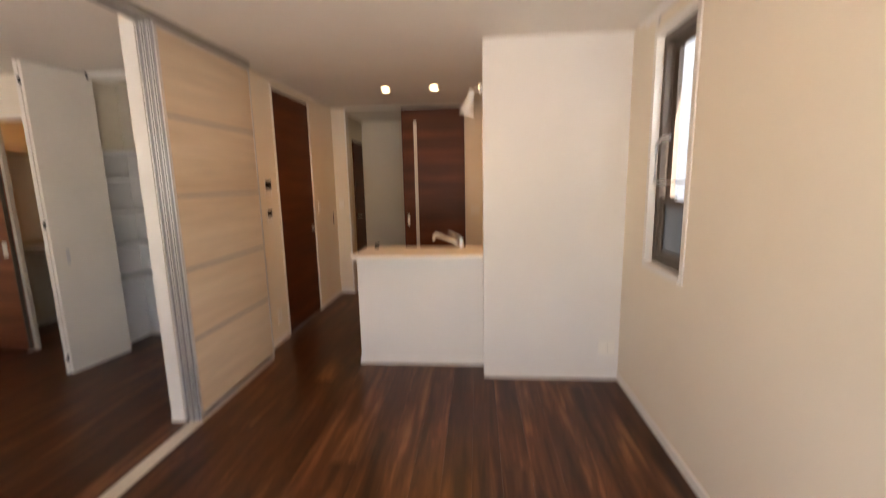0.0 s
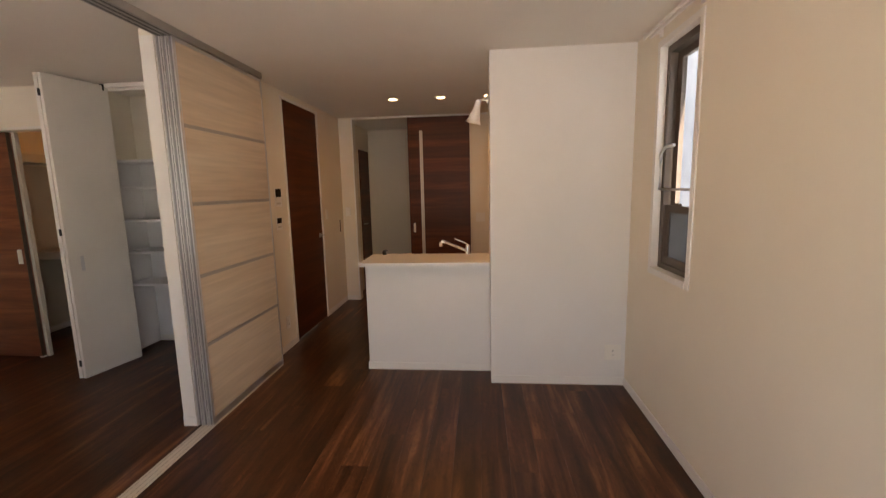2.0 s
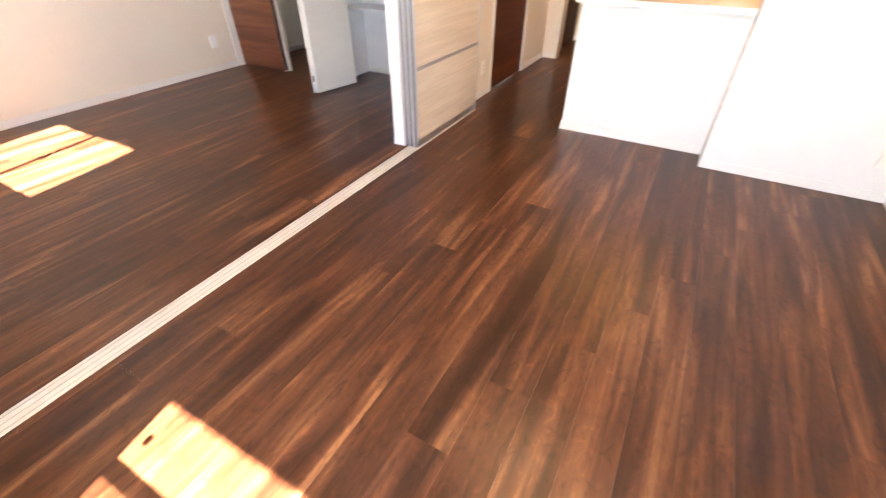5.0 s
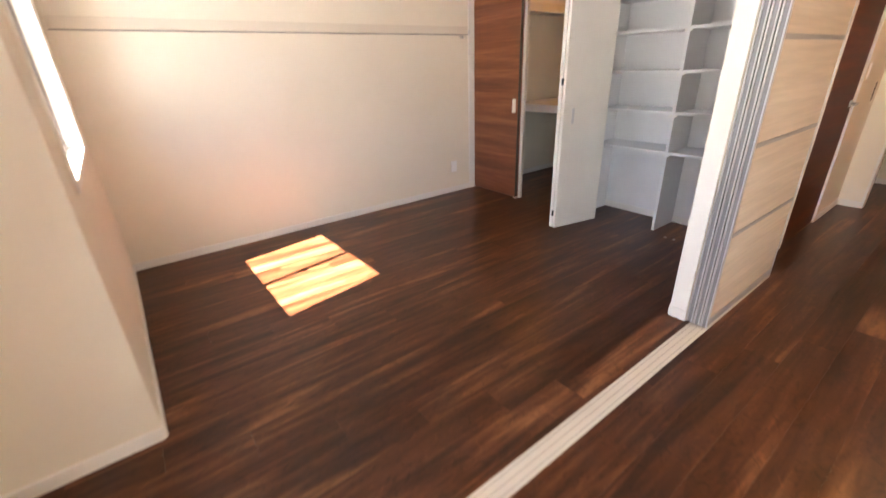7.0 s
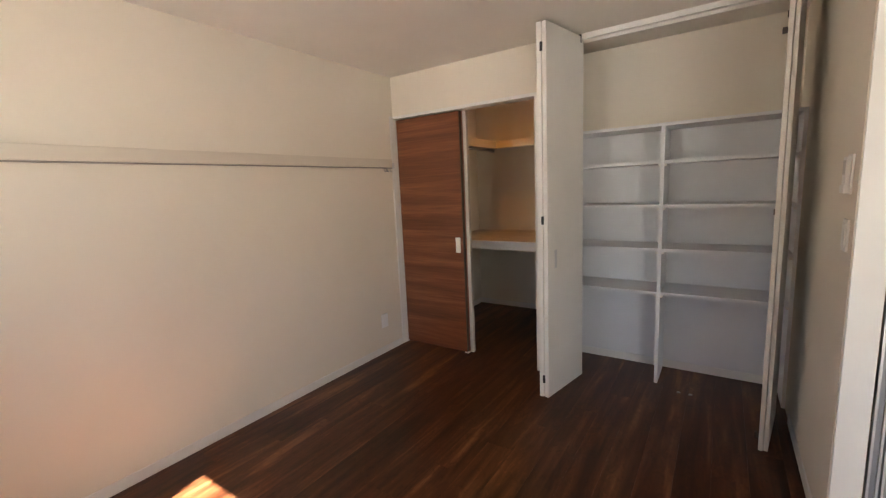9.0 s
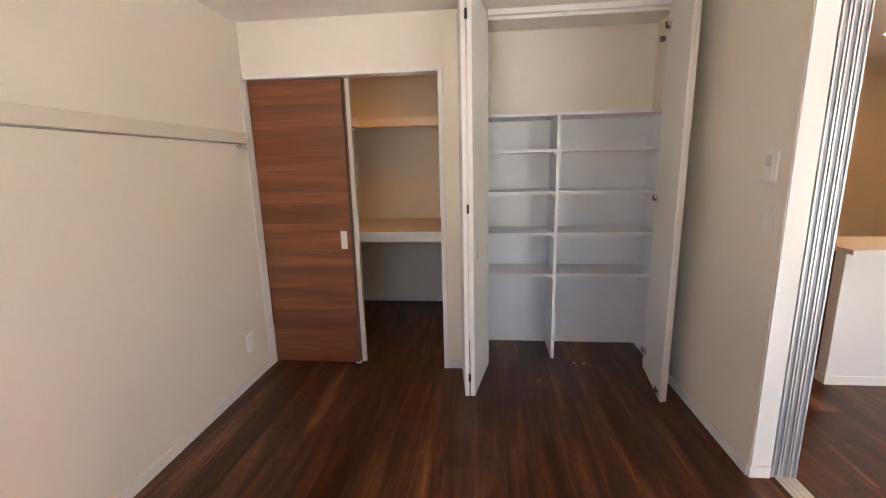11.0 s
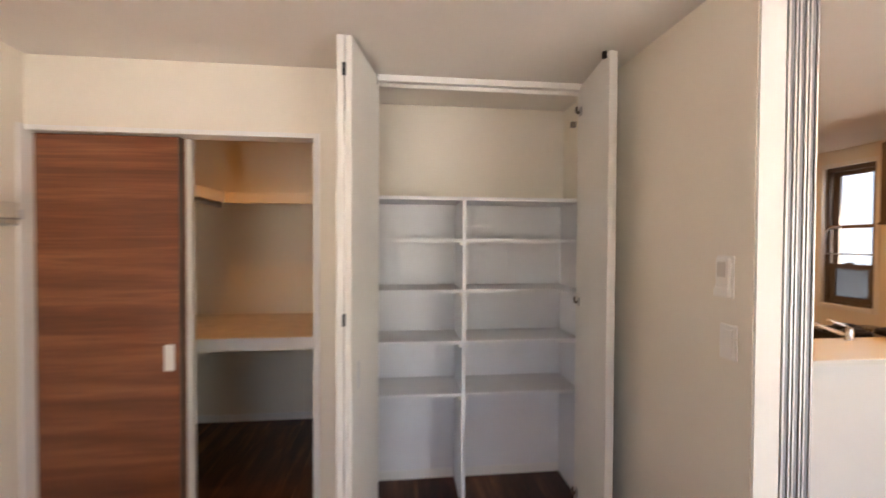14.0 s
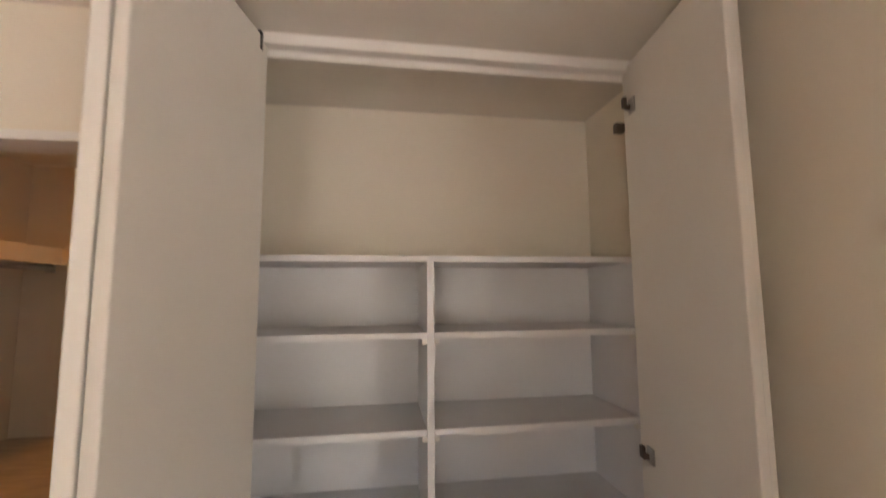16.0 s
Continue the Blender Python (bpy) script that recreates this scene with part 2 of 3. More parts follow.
PALE_OAK = wood("pale_oak", [(0.25, (0.52, 0.42, 0.31)), (0.5, (0.60, 0.50, 0.38)), (0.75, (0.66, 0.57, 0.45))],
                (1.0, 0.5, 8.0), rough=0.45, fine=(20, 2, 45), bump=0.015, tone=0.03, fdark=0.94, warp=0.4)
PALE_BOARD = wood("pale_shelf_board", [(0.25, (0.60, 0.52, 0.42)), (0.5, (0.67, 0.59, 0.49)), (0.75, (0.71, 0.63, 0.53))],
                  (0.8, 9.0, 9.0), rough=0.5, fine=(8, 90, 90), bump=0.03, per_piece=False)
PALE_EDGE = paint("pale_shelf_edge", (0.70, 0.62, 0.51), rough=0.5, bump=0.02)
GLASS = clear_glass("window_glass")
FROST = frosted_glass("frosted_glass", 0.35, 0.28, 0.3)
FROST_DIM = frosted_glass("frosted_wired_glass", 0.68, 0.78, 0.5)
SLIT_GLASS = paint("slit_acrylic", (0.62, 0.60, 0.57), rough=0.25, bump=0.0)
LAMP_DOME = glow("lamp_dome_glow", (1.0, 0.60, 0.27), 0.66)
DOWN_GLOW = glow("downlight_glow", (1.0, 0.80, 0.44), 1.5)


# ---- building helpers ----
def box(bm, x0, x1, y0, y1, z0, z1, bevel=0.0):
    vs = [bm.verts.new((x, y, z)) for x in (x0, x1) for y in (y0, y1) for z in (z0, z1)]
    fs = []
    for a in ((0, 1, 3, 2), (4, 6, 7, 5), (0, 4, 5, 1), (2, 3, 7, 6), (0, 2, 6, 4), (1, 5, 7, 3)):
        fs.append(bm.faces.new([vs[i] for i in a]))
    if bevel:
        es = {e for f in fs for e in f.edges}
        bmesh.ops.bevel(bm, geom=list(es), offset=bevel, segments=2, profile=0.7, affect="EDGES")
    return bm


def cells(axis, side, ucuts, holes, z1):
    """One connected wall along axis x or y, side = its two faces, with rectangular holes (u0, u1, z0, z1)."""
    us = sorted({*ucuts, *[h[0] for h in holes], *[h[1] for h in holes]})
    zs = sorted({0.0, z1, *[h[2] for h in holes], *[h[3] for h in holes]})
    bm = bmesh.new()
    made, faces = {}, {}

    def vert(u, s, z):
        key = (u, s, z)
        if key not in made:
            made[key] = bm.verts.new((u, s, z) if axis == "x" else (s, u, z))
        return made[key]

    for a, c in zip(us, us[1:]):
        for lo, hi in zip(zs, zs[1:]):
            if any(h[0] <= a and c <= h[1] and h[2] <= lo and hi <= h[3] for h in holes):
                continue
            v = [vert(u, s, z) for u in (a, c) for s in side for z in (lo, hi)]
            for f in ((0, 1, 3, 2), (4, 6, 7, 5), (0, 4, 5, 1), (2, 3, 7, 6), (0, 2, 6, 4), (1, 5, 7, 3)):
                key = frozenset(v[k] for k in f)
                if key in faces:
                    faces[key] = None
                else:
                    faces[key] = [v[k] for k in f]
    for f in faces.values():
        if f:
            bm.faces.new(f)
    return bm


def prism(outline, z0, z1):
    """Upright bar with the given outline in plan."""
    bm = bmesh.new()
    lo = [bm.verts.new((x, y, z0)) for x, y in outline]
    hi = [bm.verts.new((x, y, z1)) for x, y in outline]
    n = len(outline)
    for i in range(n):
        bm.faces.new((lo[i], lo[(i + 1) % n], hi[(i + 1) % n], hi[i]))
    bm.faces.new(list(reversed(lo)))
    bm.faces.new(hi)
    return bm


def boxes(*rows, bevel=0.0):
    bm = bmesh.new()
    for r in rows:
        box(bm, *r, bevel=bevel)
    return bm


def lathe(profile, segs=32, close=True):
    """Turned body round z from (radius, height) pairs."""
    bm = bmesh.new()
    rings = []
    for r, z in profile:
        rings.append([bm.verts.new((r * math.cos(2 * math.pi * i / segs), r * math.sin(2 * math.pi * i / segs), z)) for i in range(segs)])
    for a, b in zip(rings, rings[1:]):
        for i in range(segs):
            bm.faces.new((a[i], a[(i + 1) % segs], b[(i + 1) % segs], b[i]))
    if close:
        bm.faces.new(list(reversed(rings[0])))
        bm.faces.new(rings[-1])
    for f in bm.faces:
        f.smooth = True
    return bm


def tube(points, r, segs=10, closed=False):
    """Round bar along a line of points."""
    bm = bmesh.new()
    pts = [Vector(p) for p in points]
    rings = []
    n = len(pts)
    for i, p in enumerate(pts):
        a = pts[(i - 1) % n] if (closed or i > 0) else p
        b = pts[(i + 1) % n] if (closed or i < n - 1) else p
        q = (b - a).to_track_quat("Z", "Y")
        rings.append([bm.verts.new(p + q @ Vector((r * math.cos(2 * math.pi * k / segs), r * math.sin(2 * math.pi * k / segs), 0))) for k in range(segs)])
    pairs = list(zip(rings, rings[1:])) + ([(rings[-1], rings[0])] if closed else [])
    for a, b in pairs:
        for i in range(segs):
            bm.faces.new((a[i], a[(i + 1) % segs], b[(i + 1) % segs], b[i]))
    if not closed:
        bm.faces.new(list(reversed(rings[0])))
        bm.faces.new(rings[-1])
    for f in bm.faces:
        f.smooth = True
    return bm


def mesh_of(name, bm, material):
    bmesh.ops.recalc_face_normals(bm, faces=bm.faces)
    me = bpy.data.meshes.new(name)
    bm.to_mesh(me)
    bm.free()
    me.materials.append(material)
    return me


def part(name, bm, material, parent, label=""):
    ob = new(name, mesh_of(name, bm, material))
    ob.parent = parent
    return tagged(ob, label=label)


def thing(name, label, category, base=(0, 0, 0), group="", turn=0):
    e = new(name)
    e.matrix_basis = pose(*base, 0, 0, turn)
    return tagged(e, label=label, category=category, group=group)


def structure(name, bm, material, label=""):
    return tagged(new(name, mesh_of(name, bm, material)), label=label, kind="structure")


# ---- large structure ----
H = 2.4
floor = structure("floor", boxes((-2.95, 3.1, 0.2, 7.7, -0.16, -0.013)), SUBFLOOR, "walnut plank floor running through all the rooms")
structure("ceiling", boxes((-2.95, -0.97, 0.70, 7.7, H, H + 0.12), (-0.97, 3.1, 0.2, 7.7, H, H + 0.12)), CEIL, "off-white papered ceiling")
structure("wall_west", boxes((-2.95, -2.83, 0.72, 5.86, 0, H)), PAPER, "off-white papered bedroom wall")
BW = (-2.36, -1.22, 0.985, 2.20)
structure("wall_bedroom_south", cells("x", (0.70, 0.842), (-2.83, -0.85), [BW], H), PAPER, "off-white papered wall with a window opening")
structure("wall_jog", boxes((-0.97, -0.85, 0.335, 0.70, 0, H)), PAPER, "off-white papered return wall")
LW = (0.65, 2.62, 0.02, 2.05)
structure("wall_south", cells("x", (0.2, 0.335), (-0.97, 2.956), [LW], H), PAPER, "off-white papered wall round the balcony window")
EW = ((3.10, 3.55), (5.20, 5.66))
EZ = (0.96, 2.25)
structure("wall_east", cells("y", (2.956, 3.10), (0.2, 7.6), [(*e, *EZ) for e in EW], H), PAPER, "cream papered wall with two narrow window openings")
structure("wall_pillar", boxes((1.98, 2.956, 3.933, 4.31, 0, H)), PAPER_DAYLIT, "off-white papered wall block beside the kitchen counter")
BD = (4.75, 5.57, 2.33)
structure("wall_partition", cells("y", (0.0, 0.092), (3.25, 7.5), [(BD[0], BD[1], 0.0, BD[2])], H), PAPER,
          "off-white papered partition between bedroom and living room")
SO = (-2.822, -1.512, 2.05)
structure("wall_bedroom_north", cells("x", (4.235, 4.33), (-2.83, -1.39), [(SO[0], SO[1], 0.0, SO[2])], H), PAPER,
          "off-white papered wall round the closet doorway")
structure("wall_closet_divider", boxes((-1.512, -1.39, 4.33, 5.74, 0, H)), PAPER, "off-white papered wall between the closets")
structure("wall_closet_back", boxes((-1.39, 0.0, 4.745, 4.82, 0, H)), PAPER, "off-white papered back of the shelf closet")
structure("wall_walk_in_back", boxes((-2.83, -1.39, 5.745, 5.86, 0, H)), PAPER, "off-white papered back of the walk-in closet")
HO = (0.262, 1.0, 2.375)
structure("wall_kitchen_north", cells("x", (6.32, 6.42), (0.092, 2.956), [(HO[0], HO[1], 0.0, HO[2])], H), PAPER,
          "papered kitchen wall with a full-height doorway")
structure("wall_hall_west", boxes((0.092, 0.16, 6.42, 7.5, 0, H)), PAPER, "papered hallway wall")
structure("wall_hall_north", boxes((0.0, 2.956, 7.5, 7.6, 0, H)), PAPER, "papered end wall of the hallway")
structure("wall_hall_east", boxes((2.85, 2.95, 6.42, 7.5, 0, H)), PAPER, "papered hallway wall")
structure("wall_counter", boxes((0.98, 1.98, 4.142, 4.22, 0, 0.876), bevel=0.003), PAPER_DAYLIT, "low papered wall under the kitchen counter, cool daylight in its colour")
structure("ground", boxes((-400, 400, -400, 400, -3.2, -3.0)), SOIL, "plain ground outside")
# added unseen wall that dims the skylight through the east windows
structure("backdrop_sky_block", boxes((5.3, 5.5, -1.0, 11.0, -3.0, 5.2)), SKY_BLOCK, "plain grey screen added outside to cut skylight at the east windows")
# unseen overhang, its depth set by where the floor sun patch ends
structure("sun_cut_slab", boxes((0.2, 3.4, -0.73, 0.2, 2.62, 2.74)), STUCCO, "pale unseen slab above the balcony window, set to cut the sun patch")


def baseboard(name, rows):
    structure(name, boxes(*rows, bevel=0.002), WHITE, "low white painted baseboard")


BH, BT = 0.06, 0.008
baseboard("baseboard_west", [(-2.83, -2.83 + BT, 0.842, 4.184, 0, BH)])
baseboard("baseboard_bedroom_south", [(-2.82, -0.85, 0.842, 0.842 + BT, 0, BH)])
baseboard("baseboard_jog", [(-0.85, -0.85 + BT, 0.345, 0.84, 0, BH)])
baseboard("baseboard_south", [(-0.84, 0.70, 0.335, 0.335 + BT, 0, BH)])
baseboard("baseboard_east", [(2.956 - BT, 2.956, 0.345, 3.923, 0, BH)])
baseboard("baseboard_pillar", [(1.985, 2.945, 3.933 - BT, 3.933, 0, BH)])
baseboard("baseboard_counter", [(0.98 - BT, 1.975, 4.142 - BT, 4.142, 0, BH), (0.98 - BT, 0.98, 4.142, 4.22, 0, BH)])
baseboard("baseboard_partition", [(-BT, 0.0, 3.255, 4.235, 0, BH), (0.0, 0.092, 3.25 - BT, 3.25, 0, BH), (0.092, 0.092 + BT, 4.20, BD[0] - 0.03, 0, BH),
                                  (0.092, 0.092 + BT, BD[1] + 0.03, 6.31, 0, BH)])
baseboard("baseboard_kitchen_north", [(0.105, HO[0] - 0.005, 6.32 - BT, 6.32, 0, BH), (1.80, 2.95, 6.32 - BT, 6.32, 0, BH)])
baseboard("baseboard_bedroom_north", [(SO[1] + 0.03, -1.395, 4.235 - BT, 4.235, 0, BH)])
baseboard("baseboard_closet", [(-1.38, -0.01, 4.745 - BT, 4.745, 0, BH)])
baseboard("baseboard_walk_in", [(-2.82, -1.52, 5.745 - BT, 5.745, 0, BH), (-2.83, -2.83 + BT, 4.34, 5.735, 0, BH)])
baseboard("baseboard_hall", [(0.165, 2.845, 7.5 - BT, 7.5, 0, BH)])

# casings
structure("trim_closet_doorway", boxes((-2.829, SO[0] + 0.004, 4.186, 4.34, 0, SO[2] + 0.02), (SO[1] - 0.004, SO[1] + 0.028, 4.222, 4.34, 0, SO[2] + 0.02),
          (SO[0] + 0.004, SO[1] - 0.004, 4.224, 4.338, SO[2] - 0.004, SO[2] + 0.02), bevel=0.002), WHITE, "white casing round the closet doorway")
structure("trim_shelf_closet", boxes((-1.392, -1.372, 4.222, 4.345, 0, 2.395), bevel=0.002), WHITE, "white casing at the folding doors")
structure("trim_wall_end", boxes((0.004, 0.09, 3.242, 3.25, 0.062, 2.36), bevel=0.001), WHITE, "white end of the partition wall")
structure("trim_kitchen_doorway", boxes((HO[0] - 0.004, HO[0] + 0.016, 6.312, 6.425, 0, 2.375), (HO[0], 2.0, 6.306, 6.322, 2.378, 2.397), bevel=0.002), WHITE, "white casing of the hall doorway")
structure("trim_brown_door", boxes((0.088, 0.1, BD[0] - 0.026, BD[0], 0, BD[2] + 0.02), (0.088, 0.1, BD[1], BD[1] + 0.026, 0, BD[2] + 0.02),
          (0.088, 0.1, BD[0], BD[1], BD[2], BD[2] + 0.02), bevel=0.002), WHITE, "white casing round a brown door")

# threshold and ceiling track of the sliding partition
th = structure("threshold", boxes((0.118, 0.207, 0.335, 4.195, -0.012, 0.003)), RAIL_PALE, "pale grooved threshold rail in the floor")
for gx in (0.134, 0.162, 0.190):
    part("groove", boxes((gx - 0.0013, gx + 0.0013, 0.34, 4.19, 0.0026, 0.0036)), RAIL_SHADE, th)
tr = structure("track", boxes((0.102, 0.213, 0.335, 4.20, 2.357, H - 0.0005), bevel=0.001), BAR, "grey metal ceiling track of the sliding panels")
for gx in (0.1215, 0.1555, 0.1915):
    part("slot", boxes((gx - 0.006, gx + 0.006, 0.34, 4.19, 2.3555, 2.3575)), SLOT, tr)


# ---- windows ----
def slim_window(name, y0, y1, label, upper_rail=False):
    """Narrow bronze window in the east wall with an upper clear and a lower frosted sash and a guard bar."""
    z0, z1, xf = EZ[0], EZ[1], 2.991
    w = tagged(new(name), label=label, kind="structure")
    c = 0.03
    part("casing", boxes((2.948, xf, y0 - c, y0 + 0.006, z0 - c, z1 + c), (2.948, xf, y1 - 0.006, y1 + c, z0 - c, z1 + c),
         (2.948, xf, y0 + 0.006, y1 - 0.006, z1 - 0.006, z1 + c), bevel=0.002), WHITE, w, "white window casing")
    part("window_sill", boxes((2.94, xf, y0 + 0.006, y1 - 0.006, z0 - c, z0 + 0.008), bevel=0.003), WHITE, w, "white window sill")
    a, b, lo, hi = y0 + 0.006, y1 - 0.006, z0 + 0.008, z1 - 0.006
    part("window_frame", boxes((xf, xf + 0.08, a, a + 0.035, lo, hi), (xf, xf + 0.08, b - 0.035, b, lo, hi), (xf, xf + 0.08, a + 0.035, b - 0.035, lo, lo + 0.03),
         (xf, xf + 0.08, a + 0.035, b - 0.035, hi - 0.04, hi), bevel=0.002), BRONZE, w, "dark bronze window frame")
    zm = 1.315
    for nm, zz0, zz1, xs, gl in (("upper_sash", zm - 0.02, hi - 0.04, xf + 0.045, GLASS), ("lower_sash", lo + 0.03, zm + 0.03, xf + 0.012, FROST)):
        s = part(nm, boxes((xs, xs + 0.026, a + 0.035, a + 0.085, zz0, zz1), (xs, xs + 0.026, b - 0.086, b - 0.035, zz0, zz1),
                 (xs, xs + 0.026, a + 0.085, b - 0.086, zz0, zz0 + 0.045), (xs, xs + 0.026, a + 0.085, b - 0.086, zz1 - 0.04, zz1), bevel=0.002), BRONZE, w, "dark bronze sash")
        g = part("pane", boxes((xs + 0.011, xs + 0.015, a + 0.085, b - 0.086, zz0 + 0.045, zz1 - 0.04)), gl, s, "glass pane")
        g.visible_shadow = False
    # guard bar: a straight bar with a bent arm at its far end
    part("guard_bar", tube([(2.978, y0 + 0.01, 1.437), (2.978, y1 - 0.02, 1.437)], 0.007), ALU, w, "thin grey guard bar")
    part("guard_arm", tube([(2.971, y1 - 0.028, 1.437), (2.971, y1 - 0.028, 1.62), (2.972, y1 - 0.034, 1.65), (2.978, y1 - 0.052, 1.672), (2.98, y1 - 0.075, 1.68), (2.99, y1 - 0.15, 1.683)], 0.009), ALU, w, "bent grey guard arm")
    if upper_rail:
        part("upper_rail", boxes((xf + 0.0, xf + 0.03, a + 0.035, b - 0.035, 1.672, 1.705), bevel=0.003), RAIL_BROWN, w, "brown rail across the window")
    part("sash_lock", boxes((xf - 0.004, xf + 0.012, (a + b) / 2 - 0.03, (a + b) / 2 + 0.03, zm + 0.03, zm + 0.046), bevel=0.003), BRONZE, w)
    return w


slim_window("window_1", *EW[0], "narrow bronze sash window with guard bar in the living room")
slim_window("window_2", *EW[1], "narrow bronze sash window with guard bar in the kitchen", True)

w3 = tagged(new("window_3"), label="two-pane sliding bedroom window with white sill", kind="structure")
x0, x1, z0, z1 = BW
part("casing", boxes((x0 - 0.03, x0 + 0.006, 0.775, 0.852, z0 - 0.03, z1 + 0.03), (x1 - 0.006, x1 + 0.03, 0.775, 0.852, z0 - 0.03, z1 + 0.03),
     (x0 + 0.006, x1 - 0.006, 0.775, 0.852, z1 - 0.006, z1 + 0.03), bevel=0.002), WHITE, w3)
part("window_sill", boxes((x0 + 0.006, x1 - 0.006, 0.775, 0.85, z0 - 0.03, z0 + 0.006), bevel=0.003), WHITE, w3)
part("window_frame", boxes((x0 + 0.006, x0 + 0.03, 0.705, 0.775, z0 + 0.006, z1 - 0.006), (x1 - 0.03, x1 - 0.006, 0.705, 0.775, z0 + 0.006, z1 - 0.006),
     (x0 + 0.03, x1 - 0.03, 0.705, 0.775, z0 + 0.006, z0 + 0.03), (x0 + 0.03, x1 - 0.03, 0.705, 0.775, z1 - 0.03, z1 - 0.006), bevel=0.002), BRONZE, w3)
xm = (x0 + x1) / 2
for a, b, ys in ((x0 + 0.03, xm + 0.02, 0.712), (xm - 0.02, x1 - 0.03, 0.744)):
    s = part("sash", boxes((a, a + 0.03, ys, ys + 0.024, z0 + 0.03, z1 - 0.03), (b - 0.03, b, ys, ys + 0.024, z0 + 0.03, z1 - 0.03),
             (a + 0.03, b - 0.03, ys, ys + 0.024, z0 + 0.03, z0 + 0.065), (a + 0.03, b - 0.03, ys, ys + 0.024, z1 - 0.06, z1 - 0.03), bevel=0.002), BRONZE, w3)
    g = part("pane", boxes((a + 0.03, b - 0.03, ys + 0.010, ys + 0.014, z0 + 0.065, z1 - 0.06)), GLASS, s)
    g.visible_shadow = False
part("sash_lock", boxes((xm - 0.035, xm + 0.03, 0.768, 0.79, 1.50, 1.54), bevel=0.004), BRONZE, w3)

w4 = tagged(new("window_4"), label="sliding balcony window with frosted lower panes", kind="structure")
x0, x1, z0, z1 = LW
part("window_frame", boxes((x0, x0 + 0.03, 0.215, 0.30, z0, z1), (x1 - 0.03, x1, 0.215, 0.30, z0, z1), (x0 + 0.03, x1 - 0.03, 0.215, 0.30, z0, z0 + 0.03),
     (x0 + 0.03, x1 - 0.03, 0.215, 0.30, z1 - 0.03, z1), bevel=0.002), BRONZE, w4)
xm = (x0 + x1) / 2
for a, b, ys in ((x0 + 0.03, xm + 0.025, 0.222), (xm - 0.025, x1 - 0.03, 0.258)):
    s = part("sash", boxes((a, a + 0.035, ys, ys + 0.026, z0 + 0.03, z1 - 0.03), (b - 0.035, b, ys, ys + 0.026, z0 + 0.03, z1 - 0.03),
             (a + 0.035, b - 0.035, ys, ys + 0.026, z0 + 0.03, z0 + 0.09), (a + 0.035, b - 0.035, ys, ys + 0.026, z1 - 0.08, z1 - 0.03),
             (a + 0.035, b - 0.035, ys, ys + 0.026, 0.925, 0.97), bevel=0.002), BRONZE, w4)
    g = part("clear_pane", boxes((a + 0.035, b - 0.035, ys + 0.011, ys + 0.015, 0.97, z1 - 0.08)), GLASS, s)
    g.visible_shadow = False
    part("frosted_pane", boxes((a + 0.035, b - 0.035, ys + 0.011, ys + 0.015, z0 + 0.09, 0.925)), FROST_DIM, s)
# added block that casts the small dark mark in the sun patch
part("shadow_block", boxes((x0 + 0.095, x0 + 0.117, 0.236, 0.252, 1.066, 1.094), bevel=0.003), BLACK, w4, "small unseen black block added for its shadow on the floor")


# ---- doors ----
def handle_recess(parent, bm_plate, bm_hole):
    h = part("handle", bm_plate, WHITE, parent, "pale metal recessed pull")
    part("recess", bm_hole, PLATE, h)
    return h


# sliding closet door, slid to one side
d1 = tagged(new("door_1"), label="red-brown wood-grain sliding closet door standing half open", category="door", kind="structure")
part("panel", boxes((-2.815, -2.166, 4.262, 4.292, 0.012, 2.04), bevel=0.002), DOOR_WOOD_X, d1)
part("edge_strip", boxes((-2.166, -2.162, 4.2615, 4.2925, 0.012, 2.04)), BRONZE, d1, "dark edge of the door")
part("guide", boxes((-2.19, -2.15, 4.262, 4.29, 0.0, 0.012), bevel=0.002), PLATE, d1, "small white floor guide")
handle_recess(d1, boxes((-2.238, -2.192, 4.258, 4.263, 0.885, 1.015), bevel=0.002), boxes((-2.229, -2.201, 4.2565, 4.2585, 0.895, 1.005)))
d2 = tagged(new("door_2"), label="second closet door behind the first, pale edge showing", category="door", kind="structure")
part("panel", boxes((-2.78, -2.150, 4.300, 4.328, 0.012, 2.04), bevel=0.002), DOOR_WOOD_X, d2)
part("edge_strip", boxes((-2.150, -2.122, 4.2945, 4.33, 0.004, 2.04), bevel=0.001), RAIL_PALE, d2, "pale edge of the door")

# brown door in the partition
d3 = tagged(new("door_3"), label="closed dark brown wood-grain door by the kitchen passage", category="door", kind="structure")
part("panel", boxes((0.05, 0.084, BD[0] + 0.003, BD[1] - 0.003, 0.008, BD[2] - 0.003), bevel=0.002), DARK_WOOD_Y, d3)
lv = part("door_handle", tube([(0.084, 5.50, 0.98), (0.125, 5.50, 0.98), (0.13, 5.49, 0.98), (0.13, 5.39, 0.98)], 0.008), STEEL, d3, "steel lever handle")
part("rose", boxes((0.084, 0.09, 5.475, 5.525, 0.955, 1.005), bevel=0.002), STEEL, lv)

# hall sliding door with a light slit
d4 = tagged(new("door_4"), label="dark brown wood-grain sliding door with a pale slit, slid open", category="door", kind="structure")
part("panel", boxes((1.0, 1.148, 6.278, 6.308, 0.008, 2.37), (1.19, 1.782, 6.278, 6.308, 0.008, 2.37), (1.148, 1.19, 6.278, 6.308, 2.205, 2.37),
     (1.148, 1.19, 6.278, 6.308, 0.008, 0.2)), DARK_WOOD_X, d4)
part("slit_pane", boxes((1.148, 1.19, 6.284, 6.302, 0.2, 2.205)), SLIT_GLASS, d4, "pale frosted light slit")
